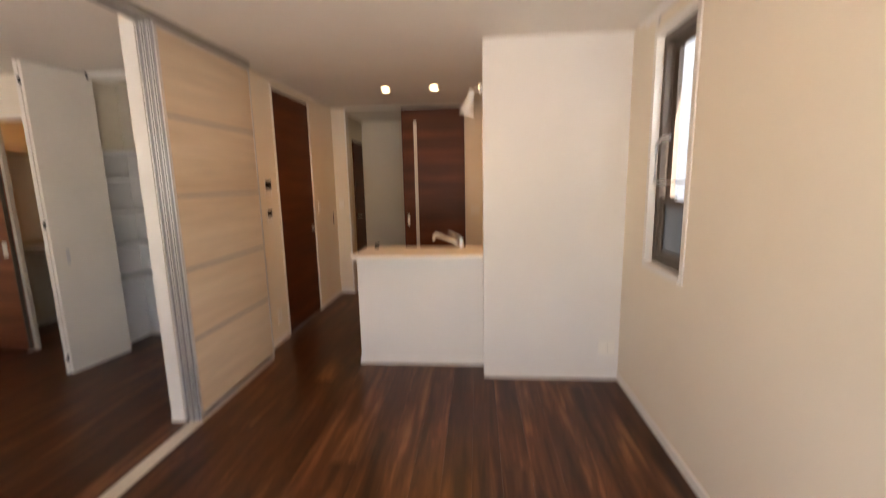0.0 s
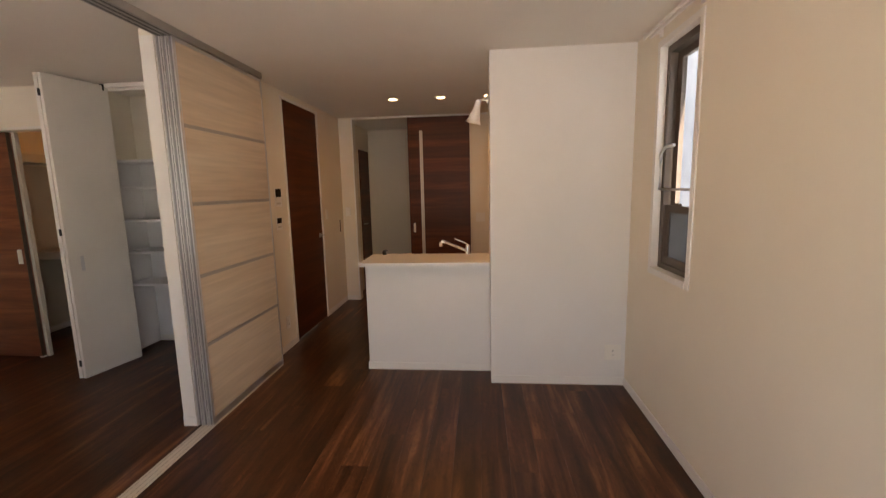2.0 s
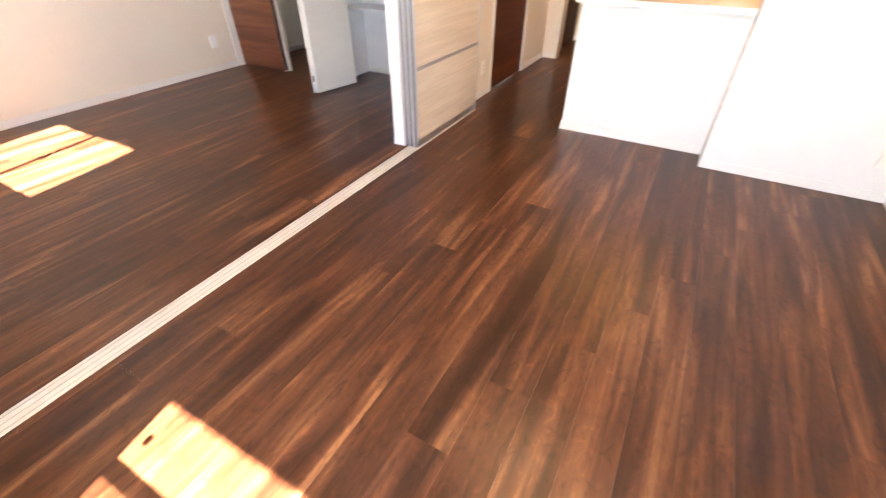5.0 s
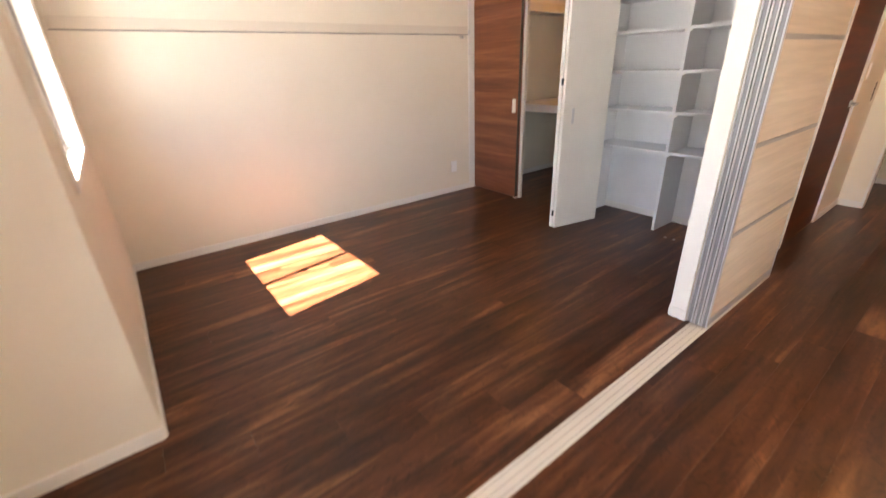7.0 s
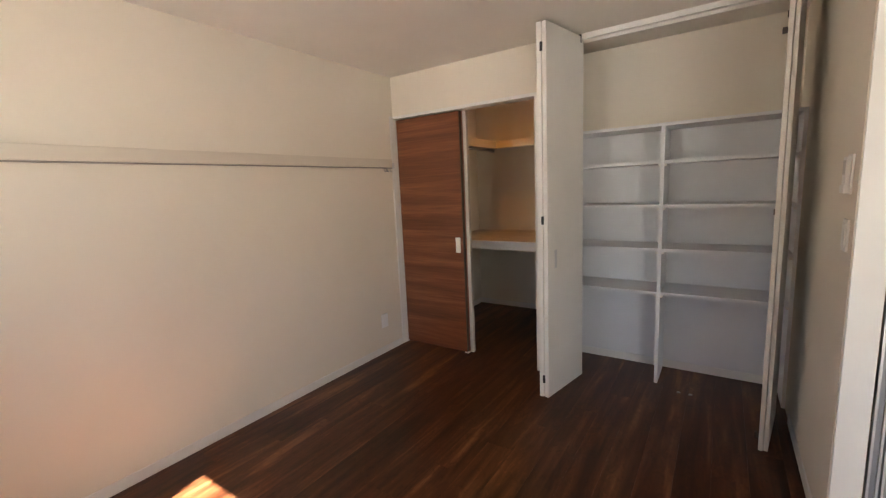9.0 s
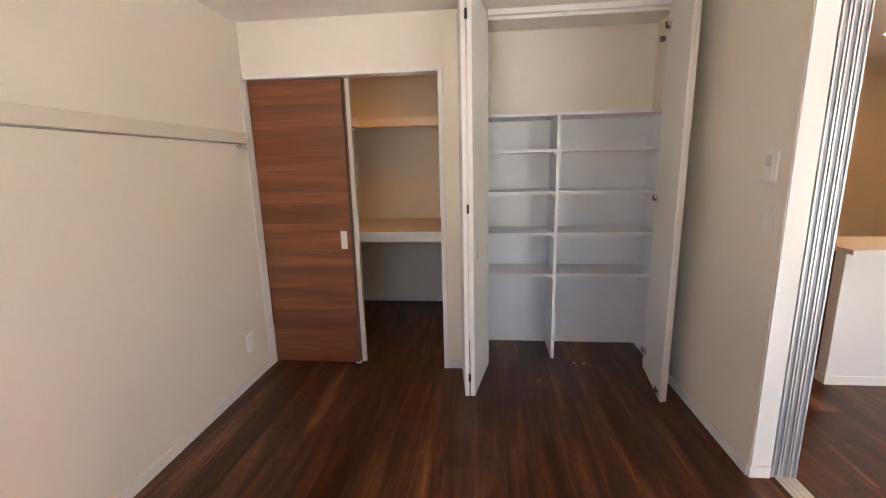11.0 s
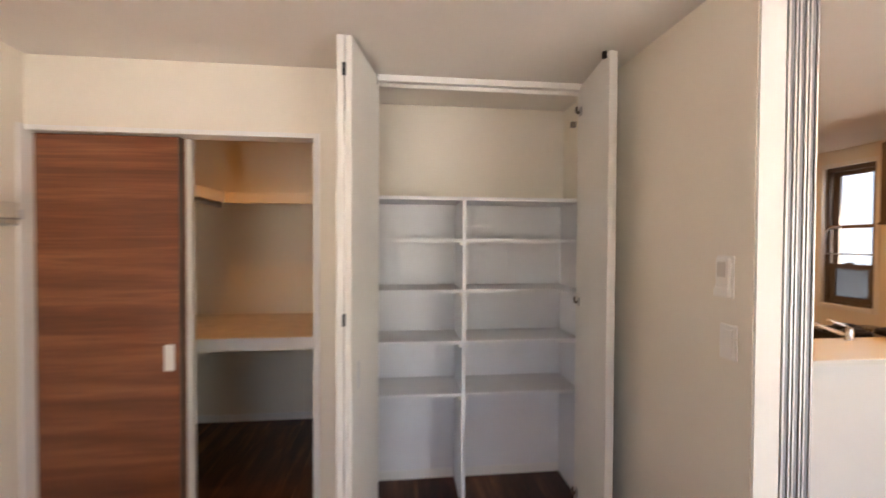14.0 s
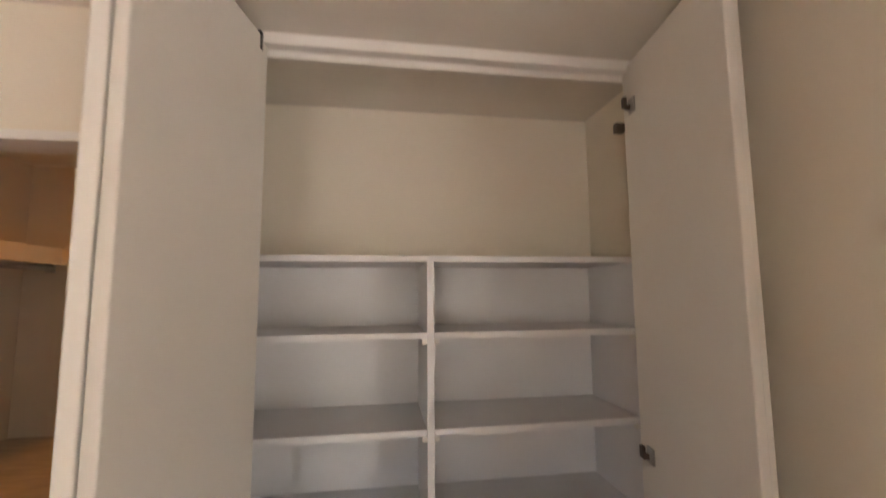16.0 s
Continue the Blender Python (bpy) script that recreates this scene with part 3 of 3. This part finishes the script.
handle_recess(d4, boxes((1.042, 1.072, 6.273, 6.279, 0.92, 1.04), bevel=0.002), boxes((1.05, 1.064, 6.2715, 6.2735, 0.93, 1.03)))

# hallway door
d5 = tagged(new("door_5"), label="closed dark brown door in the hallway", category="door", kind="structure")
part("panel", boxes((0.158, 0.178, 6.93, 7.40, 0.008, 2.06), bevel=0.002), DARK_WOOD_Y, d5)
part("door_handle", tube([(0.178, 7.0, 0.98), (0.21, 7.0, 0.98), (0.21, 7.09, 0.98)], 0.008), STEEL, d5, "steel lever handle")


# sliding partition panels, stacked
def sliding_panel(x0, x1):
    y0, y1, z0, z1 = 3.242, 4.20, 0.008, 2.352
    t = thing("sliding_panel", "pale oak sliding panel with grey bars, stacked by the wall", "sliding door", (x0, y0, 0), "stacked sliding panels")
    w, d = x1 - x0, y1 - y0
    for a, b, nm in ((0.0, 0.022, "stile"), (d - 0.018, d, "stile")):
        g = 0.013 if a == 0.0 else 0.0
        part(nm, prism([(0, a), (0.007, a), (0.007, a + g), (w - 0.007, a + g), (w - 0.007, a), (w, a), (w, b), (0, b)] if g else [(0, a), (w, a), (w, b), (0, b)], z0, z1), ALU_LIGHT, t, "pale grooved metal stile")
        # strip darkens the recess, its shade held in the grey
        if g:
            part("groove_shade_strip", boxes((0.0085, w - 0.0085, a + 0.005, a + g - 0.0005, z0 + 0.002, z1 - 0.002)), GROOVE_SHADE, t, "grey strip coloured as the shade in the stile groove")
    part("top_rail", boxes((0.002, w - 0.002, 0.022, d - 0.018, z1 - 0.022, z1), bevel=0.001), ALU, t, "grey metal rail")
    part("bottom_rail", boxes((0.002, w - 0.002, 0.022, d - 0.018, z0, z0 + 0.05), bevel=0.001), ALU, t, "grey metal rail")
    cuts = [z0 + 0.05, 0.535, 0.972, 1.413, 1.868, z1 - 0.022]
    for i, (a, b) in enumerate(zip(cuts, cuts[1:])):
        part("board", boxes((0.005, w - 0.003, 0.022, d - 0.018, a + (0.011 if i else 0), b - (0.011 if i < 4 else 0))), PALE_OAK, t)
    for z in cuts[1:-1]:
        part("bar", boxes((0.002, w - 0.001, 0.022, d - 0.018, z - 0.011, z + 0.011), bevel=0.001), BAR, t, "grey metal crossbar")
    return t


sliding_panel(0.098, 0.129)
sliding_panel(0.135, 0.166)
sliding_panel(0.172, 0.203)


# folding closet doors
def leaf(parent, name, p, q, thick, side):
    """Upright leaf from p to q in plan; side is +1 or -1, the side to which it is thick."""
    p, q = Vector(p), Vector(q)
    d = (q - p).normalized()
    nrm = Vector((-d.y, d.x)) * side * thick
    bm = bmesh.new()
    lo, hi = 0.012, 2.383
    vs = [bm.verts.new((c.x, c.y, z)) for z in (lo, hi) for c in (p, q, q + nrm, p + nrm)]
    fs = [(0, 1, 2, 3), (4, 7, 6, 5), (0, 4, 5, 1), (1, 5, 6, 2), (2, 6, 7, 3), (3, 7, 4, 0)]
    for f in fs:
        bm.faces.new([vs[i] for i in f])
    bmesh.ops.recalc_face_normals(bm, faces=bm.faces)
    bmesh.ops.bevel(bm, geom=list(bm.edges), offset=0.005, segments=3, profile=0.6, affect="EDGES")
    return part(name, bm, DOOR_WHITE, parent)


f1 = thing("folding_door", "white folding closet door, folded open with black hinges", "folding door", group="folding closet doors")
la = leaf(f1, "leaf", (-1.284, 3.835), (-1.192, 4.300), 0.03, 1)
leaf(f1, "leaf", (-1.3455, 3.835), (-1.388, 4.245), 0.03, -1)
for z in (2.242, 1.203, 0.14):
    part("hinge", boxes((-1.323, -1.308, 3.831, 3.84, z - 0.026, z + 0.026), bevel=0.002), BLACK, f1, "black folding hinge")
pull = part("pull", boxes((-0.006, 0.003, -0.012, 0.012, -0.06, 0.06), bevel=0.003), ALU_LIGHT, la, "pale recessed pull")
pull.matrix_basis = pose(-1.264, 3.93, 0.945, 0, 0, -12)
part("top_pivot", boxes((-1.223, -1.198, 4.255, 4.28, 2.34, 2.392), bevel=0.002), BLACK, f1, "black top pivot")

f2 = thing("folding_door", "white folding closet door, folded open against the wall", "folding door", group="folding closet doors")
leaf(f2, "leaf", (-0.166, 3.838), (-0.100, 4.310), 0.021, -1)
leaf(f2, "leaf", (-0.143, 3.846), (-0.076, 4.300), 0.019, -1)
part("top_pivot", lathe([(0.011, 0), (0.011, 0.028), (0.007, 0.03)], 12), BLACK, f2, "black top pivot").matrix_basis = pose(-0.172, 3.875, 2.362)
for z in (2.24, 1.21, 0.155, 0.06):
    near = z < 0.1
    hinge = part("hinge", boxes((-0.004, 0.002, -0.016, 0.018, -0.022, 0.022), bevel=0.001), STEEL, f2, "small steel hinge")
    hinge.matrix_basis = pose(-0.155 if near else -0.112, 3.88 if near else 4.245, z, 0, 0, -8)
    part("hinge_arm", boxes((-0.020, -0.004, 0.002, 0.012, -0.012, 0.004), (-0.026, -0.016, -0.002, 0.016, -0.006, 0.026), bevel=0.002), BRONZE, hinge)
part("catch", boxes((-0.152, -0.124, 4.268, 4.290, 2.162, 2.192), bevel=0.004), BRONZE, f2, "dark top catch")
structure("track_folding_doors", boxes((-1.372, -0.012, 4.272, 4.307, 2.366, 2.399), (-1.372, -0.012, 4.315, 4.332, 2.349, 2.399), (-1.372, -0.012, 4.307, 4.315, 2.378, 2.399), bevel=0.001), WHITE,
          "white grooved track over the shelf closet")

# ---- shelf closet ----
sh = thing("shelf_unit", "empty grey-white built-in shelf unit inside the closet", "shelf unit")
YF, YB = 4.422, 4.744
part("side_panel", boxes((-1.389, -1.37, YF, YB, 0.0, 1.768), bevel=0.001), SHELF, sh)
part("side_panel", boxes((-0.02, -0.001, YF, YB, 0.0, 1.768), bevel=0.001), SHELF, sh)
part("divider", boxes((-0.726, -0.704, YF, YB, 0.0, 1.768), bevel=0.001), SHELF, sh)
part("back_panel", boxes((-1.37, -0.02, YB - 0.004, YB - 0.001, 0.0, 1.768)), SHELF, sh, "pale grey-white back panel")
part("top_board", boxes((-1.389, -0.001, YF - 0.001, YB, 1.768, 1.788), bevel=0.001), SHELF, sh)
for z in (1.548, 1.258, 0.963, 0.661):
    for a, b in ((-1.37, -0.726), (-0.704, -0.02)):
        s = part("shelf", boxes((a + 0.001, b - 0.001, YF + 0.002, YB, z - 0.02, z), bevel=0.001), SHELF, sh)
        for px in (a, b - 0.016):
            part("shelf_pin", boxes((px, px + 0.016, YF + 0.001, YF + 0.022, z - 0.037, z - 0.02), bevel=0.003), WHITE, s)
for i, cx in enumerate((-0.566, -0.497)):
    c = tagged(new("floor_stud", mesh_of("floor_stud", lathe([(0.011, 0), (0.011, 0.003), (0.006, 0.005)], 14), STEEL)), "small round metal stud in the closet floor", "floor stud", "floor studs")
    c.matrix_basis = pose(cx, 4.345, 0.0)

# ---- walk-in closet ----
dk = thing("closet_counter", "deep pale wood storage shelf at waist height", "shelf")
part("board", boxes((-2.83, -1.513, 4.84, 5.744, 0.89, 0.912), bevel=0.002), PALE_BOARD, dk)
part("front_edge", boxes((-2.83, -1.513, 4.822, 4.84, 0.832, 0.913), bevel=0.002), WHITE, dk, "white front edge")
part("back_cleat", boxes((-2.83, -1.513, 5.72, 5.744, 0.84, 0.89)), WHITE, dk)
us = thing("closet_shelf", "pale wood L-shaped upper closet shelf with a hanging rod", "shelf")
part("board", boxes((-2.83, -1.513, 5.375, 5.744, 1.868, 1.89), bevel=0.002), PALE_BOARD, us)
part("board", boxes((-2.83, -2.40, 4.36, 5.375, 1.868, 1.89), bevel=0.002), PALE_BOARD, us)
part("front_edge", boxes((-2.40, -1.513, 5.36, 5.375, 1.815, 1.892), bevel=0.002), PALE_EDGE, us)
part("front_edge", boxes((-2.40, -2.385, 4.36, 5.36, 1.815, 1.892), bevel=0.002), PALE_EDGE, us)
rod = part("hanging_rod", tube([(-2.415, 4.37, 1.797), (-2.415, 5.345, 1.797)], 0.014), STEEL, us, "dark steel hanging rod")
part("rod_socket", boxes((-2.437, -2.402, 5.335, 5.355, 1.777, 1.867), bevel=0.003), STEEL, rod)

# no lamp is visible here; this one is added for the orange closet light
wd = thing("closet_added_lamp", "small warm lamp added unseen in the closet ceiling for its orange light", "downlight", (-2.25, 4.92, 2.4))
part("trim_ring", lathe([(0.05, 0), (0.05, -0.004), (0.04, -0.006), (0.038, -0.001)], 28, close=False), WHITE, wd)
part("lens", lathe([(0.039, -0.0012), (0.039, -0.003), (0.005, -0.0035)], 28), DOWN_GLOW, wd, "glowing lens")
area_lamp("closet_added_lamp_light", pose(-2.25, 4.92, 2.39), 0.10, 0.075, (1.0, 0.38, 0.04)).data.spread = radians(150)

# ---- bedroom fittings ----
pr = thing("picture_rail", "long off-white wall rail with small metal hooks", "wall rail")
part("board", boxes((-2.83, -2.806, 0.86, 4.168, 1.63, 1.70), bevel=0.005), PAPER_RAIL, pr)
# dark line under the board: its shade drawn as a grey strip
part("underside_shade", boxes((-2.829, -2.809, 0.86, 4.170, 1.622, 1.629), bevel=0.001), RAIL_SHADE, pr, "grey strip coloured as the shade under the rail")
part("end_cap", boxes((-2.83, -2.799, 4.170, 4.184, 1.622, 1.668), bevel=0.003), ALU, pr, "grey end cap")
for hy in (4.07, 4.095, 4.105, 4.145):
    part("hook", tube([(-2.815, hy, 1.624), (-2.815, hy, 1.600), (-2.803, hy, 1.592), (-2.797, hy, 1.600)], 0.0038, 6), STEEL, pr, "small metal hook")


def wall_plate(name, label, category, base, turn, w, h, kind_):
    """Wall plate at base; it faces its own -y before the turn."""
    t = thing(name, label, category, base, "wall plates", turn)
    part("plate", boxes((-w / 2, w / 2, -0.007 if kind_ != "cover" else -0.014, 0, -h / 2, h / 2), bevel=0.003), PLATE_WHITE if kind_ == "cover" else PLATE, t)
    if kind_ == "outlet":
        part("insert", boxes((-0.013, 0.013, -0.0095, -0.007, -0.034, 0.034), bevel=0.001), PLATE, t)
        for z in (-0.018, 0.016):
            part("slot_pair", boxes((-0.007, -0.0045, -0.0102, -0.0095, z - 0.005, z + 0.005), (0.0045, 0.007, -0.0102, -0.0095, z - 0.005, z + 0.005)), BLACK, t)
    elif kind_ == "cover":
        part("flap", boxes((-0.024, 0.024, -0.0165, -0.014, -0.042, 0.042), bevel=0.002), PLATE_WHITE, t)
    elif kind_ == "switch":
        part("rocker", boxes((-w / 2 + 0.012, w / 2 - 0.012, -0.0105, -0.007, -h / 2 + 0.014, h / 2 - 0.014), bevel=0.002), PLATE, t)
    elif kind_ == "remote":
        r = part("remote_body", boxes((-0.026, 0.026, -0.02, -0.007, -h / 2 + 0.03, h / 2 - 0.008), bevel=0.004), PLATE, t)
        part("display", boxes((-0.018, 0.018, -0.0208, -0.02, 0.0, h / 2 - 0.02)), RAIL_PALE, r)
        part("holder", boxes((-0.03, 0.03, -0.024, -0.007, -h / 2 + 0.004, -h / 2 + 0.034), bevel=0.004), PLATE, t)
    elif kind_ == "screen":
        part("display", boxes((-w / 2 + 0.012, w / 2 - 0.012, -0.0105, -0.007, 0.0, h / 2 - 0.012), bevel=0.001), SCREEN, t)
        part("buttons", boxes((-w / 2 + 0.02, w / 2 - 0.02, -0.009, -0.007, -h / 2 + 0.02, -h / 2 + 0.035), bevel=0.001), RAIL_PALE, t)
    return t


wall_plate("power_outlet", "white wall outlet above the bedroom baseboard", "outlet", (-2.83, 3.955, 0.293), 90, 0.075, 0.12, "cover")
wall_plate("remote_holder", "off-white lamp remote in a wall holder", "wall remote", (0.0, 3.355, 1.42), -90, 0.07, 0.14, "remote")
wall_plate("light_switch", "off-white wall light switch", "light switch", (0.0, 3.338, 1.205), -90, 0.07, 0.115, "switch")
wall_plate("power_outlet", "white wall outlet on the papered wall block", "outlet", (2.868, 3.933, 0.252), 0, 0.116, 0.115, "outlet")
wall_plate("power_outlet", "white wall outlet beside the sliding panels", "outlet", (0.092, 4.56, 0.26), 90, 0.075, 0.12, "outlet")
wall_plate("intercom", "white intercom with a black screen", "intercom", (0.092, 4.545, 1.43), 90, 0.12, 0.17, "screen")
wall_plate("thermostat", "white water heater control with a dark display", "control panel", (0.092, 4.53, 1.195), 90, 0.10, 0.12, "screen")
wall_plate("light_switch", "white light switch on the kitchen wall", "light switch", (1.91, 6.32, 1.10), 0, 0.115, 0.115, "switch")
wall_plate("light_switch", "white light switch beside the hall doorway", "light switch", (0.165, 6.32, 1.2), 0, 0.07, 0.115, "switch")
wall_plate("light_switch", "white light switch in the kitchen passage", "light switch", (0.092, 5.72, 1.2), 90, 0.07, 0.115, "switch")
sp = tagged(new("strike_plate", mesh_of("strike_plate", boxes((0.092, 0.096, 6.16, 6.19, 0.95, 1.10), bevel=0.001), BRONZE)), "dark metal strip on the passage wall", "strike plate")

cr = thing("ceiling_rose", "small white round ceiling light socket without lamp", "ceiling socket", (-1.42, 3.22, 2.4))
part("base", lathe([(0.05, 0), (0.05, -0.012), (0.044, -0.018)], 24), PLATE, cr)
part("socket", lathe([(0.032, -0.018), (0.032, -0.03), (0.026, -0.034)], 24), PLATE, cr)

# ---- living room ----
lamp = thing("ceiling_lamp", "lit round opal ceiling lamp", "ceiling lamp", (1.53, 2.655, 2.4))
part("base_plate", lathe([(0.19, 0), (0.19, -0.012)], 40), WHITE, lamp)
part("dome", lathe([(0.23, -0.004), (0.246, -0.014), (0.25, -0.028), (0.236, -0.055), (0.19, -0.08), (0.13, -0.098), (0.06, -0.108), (0.008, -0.1095)], 48), LAMP_DOME, lamp, "glowing opal dome")

cu = thing("curtain_rail", "short white double curtain rail above the narrow window", "curtain rail")
for xx, zz in ((2.90, 2.31), (2.865, 2.305)):
    part("rail", boxes((xx - 0.006, xx + 0.006, 3.06, 3.575, zz - 0.007, zz + 0.007), bevel=0.002), WHITE, cu)
for yy in (3.09, 3.545):
    part("bracket", boxes((2.85, 2.956, yy - 0.008, yy + 0.008, 2.318, 2.326), (2.944, 2.956, yy - 0.014, yy + 0.014, 2.30, 2.345), bevel=0.001), WHITE, cu)

# ---- kitchen ----
kc = thing("kitchen_cabinet", "dark base cabinet behind the low papered wall", "kitchen cabinet")
part("body", boxes((0.995, 2.955, 4.53, 5.02, 0.08, 0.770), bevel=0.002), CABINET_DARK, kc, "dark brown cabinet body")
part("back_box", boxes((0.995, 2.955, 4.32, 4.514, 0.08, 0.874), bevel=0.002), CABINET_DARK, kc)
part("filler", boxes((0.995, 1.979, 4.222, 4.319, 0.08, 0.874), bevel=0.002), CABINET_DARK, kc)
part("plinth", boxes((1.01, 2.955, 4.33, 4.97, 0.0, 0.08)), BLACK, kc)
for i in range(3):
    a = 1.0 + i * 0.652
    dd = part("door", boxes((a, a + 0.646, 5.02, 5.038, 0.09, 0.76), bevel=0.002), DOOR_WOOD_X, kc, "dark wood-grain cabinet door")
    part("handle", tube([(a + 0.2, 5.038, 0.70), (a + 0.2, 5.06, 0.70), (a + 0.44, 5.06, 0.70), (a + 0.44, 5.038, 0.70)], 0.005, 8), STEEL, dd)

wt = thing("counter_top", "cream solid-surface counter ledge with overhanging front", "worktop")
part("slab", boxes((0.952, 1.979, 4.062, 4.322, 0.876, 0.905), (0.952, 2.955, 4.322, 4.53, 0.876, 0.905)), WORKTOP, wt)
part("back_face", boxes((0.96, 2.955, 4.515, 4.53, 0.80, 0.876)), WORKTOP, wt)
SK = (1.28, 1.93, 4.60, 4.95)
ws = thing("worktop", "pale kitchen worktop with a sink cut-out", "worktop")
part("slab", boxes((0.96, SK[0], 4.53, 5.06, 0.772, 0.80), (SK[0], SK[1], 4.53, SK[2], 0.772, 0.80),
     (SK[0], SK[1], SK[3], 5.06, 0.772, 0.80), (SK[1], 2.955, 4.53, 5.06, 0.772, 0.80)), WORKTOP, ws)
sk = tagged(new("sink", mesh_of("sink", boxes((SK[0], SK[0] + 0.006, SK[2], SK[3], 0.60, 0.7985), (SK[1] - 0.006, SK[1], SK[2], SK[3], 0.60, 0.7985),
     (SK[0] + 0.006, SK[1] - 0.006, SK[2], SK[2] + 0.006, 0.60, 0.7985), (SK[0] + 0.006, SK[1] - 0.006, SK[3] - 0.006, SK[3], 0.60, 0.7985),
     (SK[0] + 0.006, SK[1] - 0.006, SK[2] + 0.006, SK[3] - 0.006, 0.60, 0.606)), STEEL)), "steel sink basin set in the worktop", "sink")

fa = thing("kitchen_faucet", "chrome lever faucet with a long raised spout", "faucet", (1.80, 4.445, 0.905))
part("base", lathe([(0.027, 0), (0.027, 0.012), (0.022, 0.02), (0.021, 0.07), (0.018, 0.085), (0.006, 0.09)], 24), CHROME, fa)
sp2 = part("spout", tube([(0, 0, 0.03), (-0.06, 0.015, 0.055), (-0.20, 0.05, 0.108), (-0.222, 0.056, 0.108), (-0.232, 0.06, 0.095), (-0.233, 0.061, 0.075)], 0.0115, 14), CHROME, fa)
part("spray_head", tube([(-0.195, 0.049, 0.107), (-0.222, 0.056, 0.11), (-0.236, 0.06, 0.095), (-0.238, 0.061, 0.068)], 0.0155, 14), CHROME, sp2)
part("lever", tube([(0, 0, 0.085), (-0.02, 0.01, 0.10), (-0.10, 0.04, 0.13), (-0.115, 0.045, 0.133)], 0.006, 10), CHROME, fa)

kb = thing("black_knob", "small black knob standing on the worktop", "knob", (1.06, 4.50, 0.905))
part("body", lathe([(0.018, 0), (0.02, 0.004), (0.018, 0.028), (0.012, 0.036)], 18), BLACK, kb)
part("tip", boxes((-0.005, 0.028, -0.006, 0.006, 0.028, 0.040), bevel=0.003), BLACK, kb)

hb = thing("cooktop", "black gas cooktop standing on the kitchen worktop", "cooktop", (0, 0, 0.80))
part("body", boxes((2.06, 2.66, 4.56, 5.02, 0.0, 0.075), bevel=0.006), BLACK, hb)
part("glass_top", boxes((2.065, 2.655, 4.565, 5.015, 0.075, 0.083), bevel=0.002), SCREEN, hb)
for bx, by in ((2.22, 4.74), (2.50, 4.74), (2.36, 4.92)):
    g = part("burner", lathe([(0.085, 0.083), (0.085, 0.098), (0.07, 0.106), (0.05, 0.102), (0.045, 0.114), (0.02, 0.117)], 24), BLACK, hb, "black burner grate")
    g.matrix_basis = pose(bx, by, 0)

hd = thing("range_hood", "dark brown range hood beside the kitchen window", "range hood")
part("body", boxes((2.40, 2.952, 4.312, 4.75, 1.69, 2.27), bevel=0.003), HOOD_BROWN, hd, "dark brown hood box")
part("lip", boxes((2.395, 2.954, 4.313, 4.76, 1.672, 1.69), bevel=0.003), HOOD_BROWN, hd)
part("duct_cover", boxes((2.43, 2.954, 4.313, 4.72, 2.27, 2.398)), WHITE, hd, "white duct cover")

for dx in (1.018, 1.515, 2.0):
    dl = thing("downlight", "lit round recessed ceiling downlight", "downlight", (dx, 5.34, 2.4), "kitchen downlights")
    part("trim_ring", lathe([(0.058, 0), (0.058, -0.004), (0.046, -0.006), (0.044, -0.001)], 28, close=False), WHITE, dl)
    part("lens", lathe([(0.045, -0.0012), (0.045, -0.003), (0.005, -0.0035)], 28), DOWN_GLOW, dl, "glowing lens")
    area_lamp("downlight_light", pose(dx, 5.34, 2.39), 0.17, 0.085, WARM)

sl = thing("wall_spotlight", "white cone spotlight fixed high beside the kitchen counter", "spotlight")
part("mount", lathe([(0.032, 0), (0.032, 0.018), (0.012, 0.022)], 20), WHITE, sl).matrix_basis = pose(1.98, 4.16, 2.12, 0, -90, 0)
part("arm", tube([(1.962, 4.16, 2.12), (1.93, 4.165, 2.12), (1.905, 4.17, 2.10)], 0.007, 8), WHITE, sl)
AIM = Vector((-0.28, 0.12, -1.0)).normalized()
TOP = Vector((1.905, 4.17, 2.115))
qm = Matrix.Translation(TOP) @ (-AIM).to_track_quat("Z", "Y").to_matrix().to_4x4()
part("shade", lathe([(0.012, 0.01), (0.022, 0.0), (0.026, -0.05), (0.04, -0.11), (0.058, -0.165), (0.055, -0.165), (0.036, -0.10), (0.02, -0.04)], 28, close=False), WHITE, sl, "white cone shade").matrix_basis = qm
part("bulb", lathe([(0.05, -0.150), (0.05, -0.153), (0.006, -0.156)], 24), DOWN_GLOW, sl, "glowing lamp face").matrix_basis = qm
area_lamp("spotlight_light", look(TOP + AIM * 0.17, TOP + AIM * 2), 0.12, 0.08, WARM)

# ---- floor planks ----
PW = 0.151
plank_meshes = {}
random.seed(7)
col, x = 0, -2.93
while x < 3.05:
    y = 0.22 - 0.3 * ((col * 5) % 6)
    col += 1
    while y < 7.6:
        a, b = max(y, 0.22), min(y + 1.8, 7.62)
        n = round((b - a) / 0.1)
        if n > 0:
            if n not in plank_meshes:
                L = b - a
                plank_meshes[n] = mesh_of("plank", boxes((0.0001, PW - 0.0001, 0.0001, L - 0.0001, -0.012, 0.0), bevel=0.0003), FLOOR_WOOD)
            p = new("plank", plank_meshes[n])
            p.parent = floor
            p.matrix_basis = pose(x, a, 0)
        y += 1.8
    x += PW
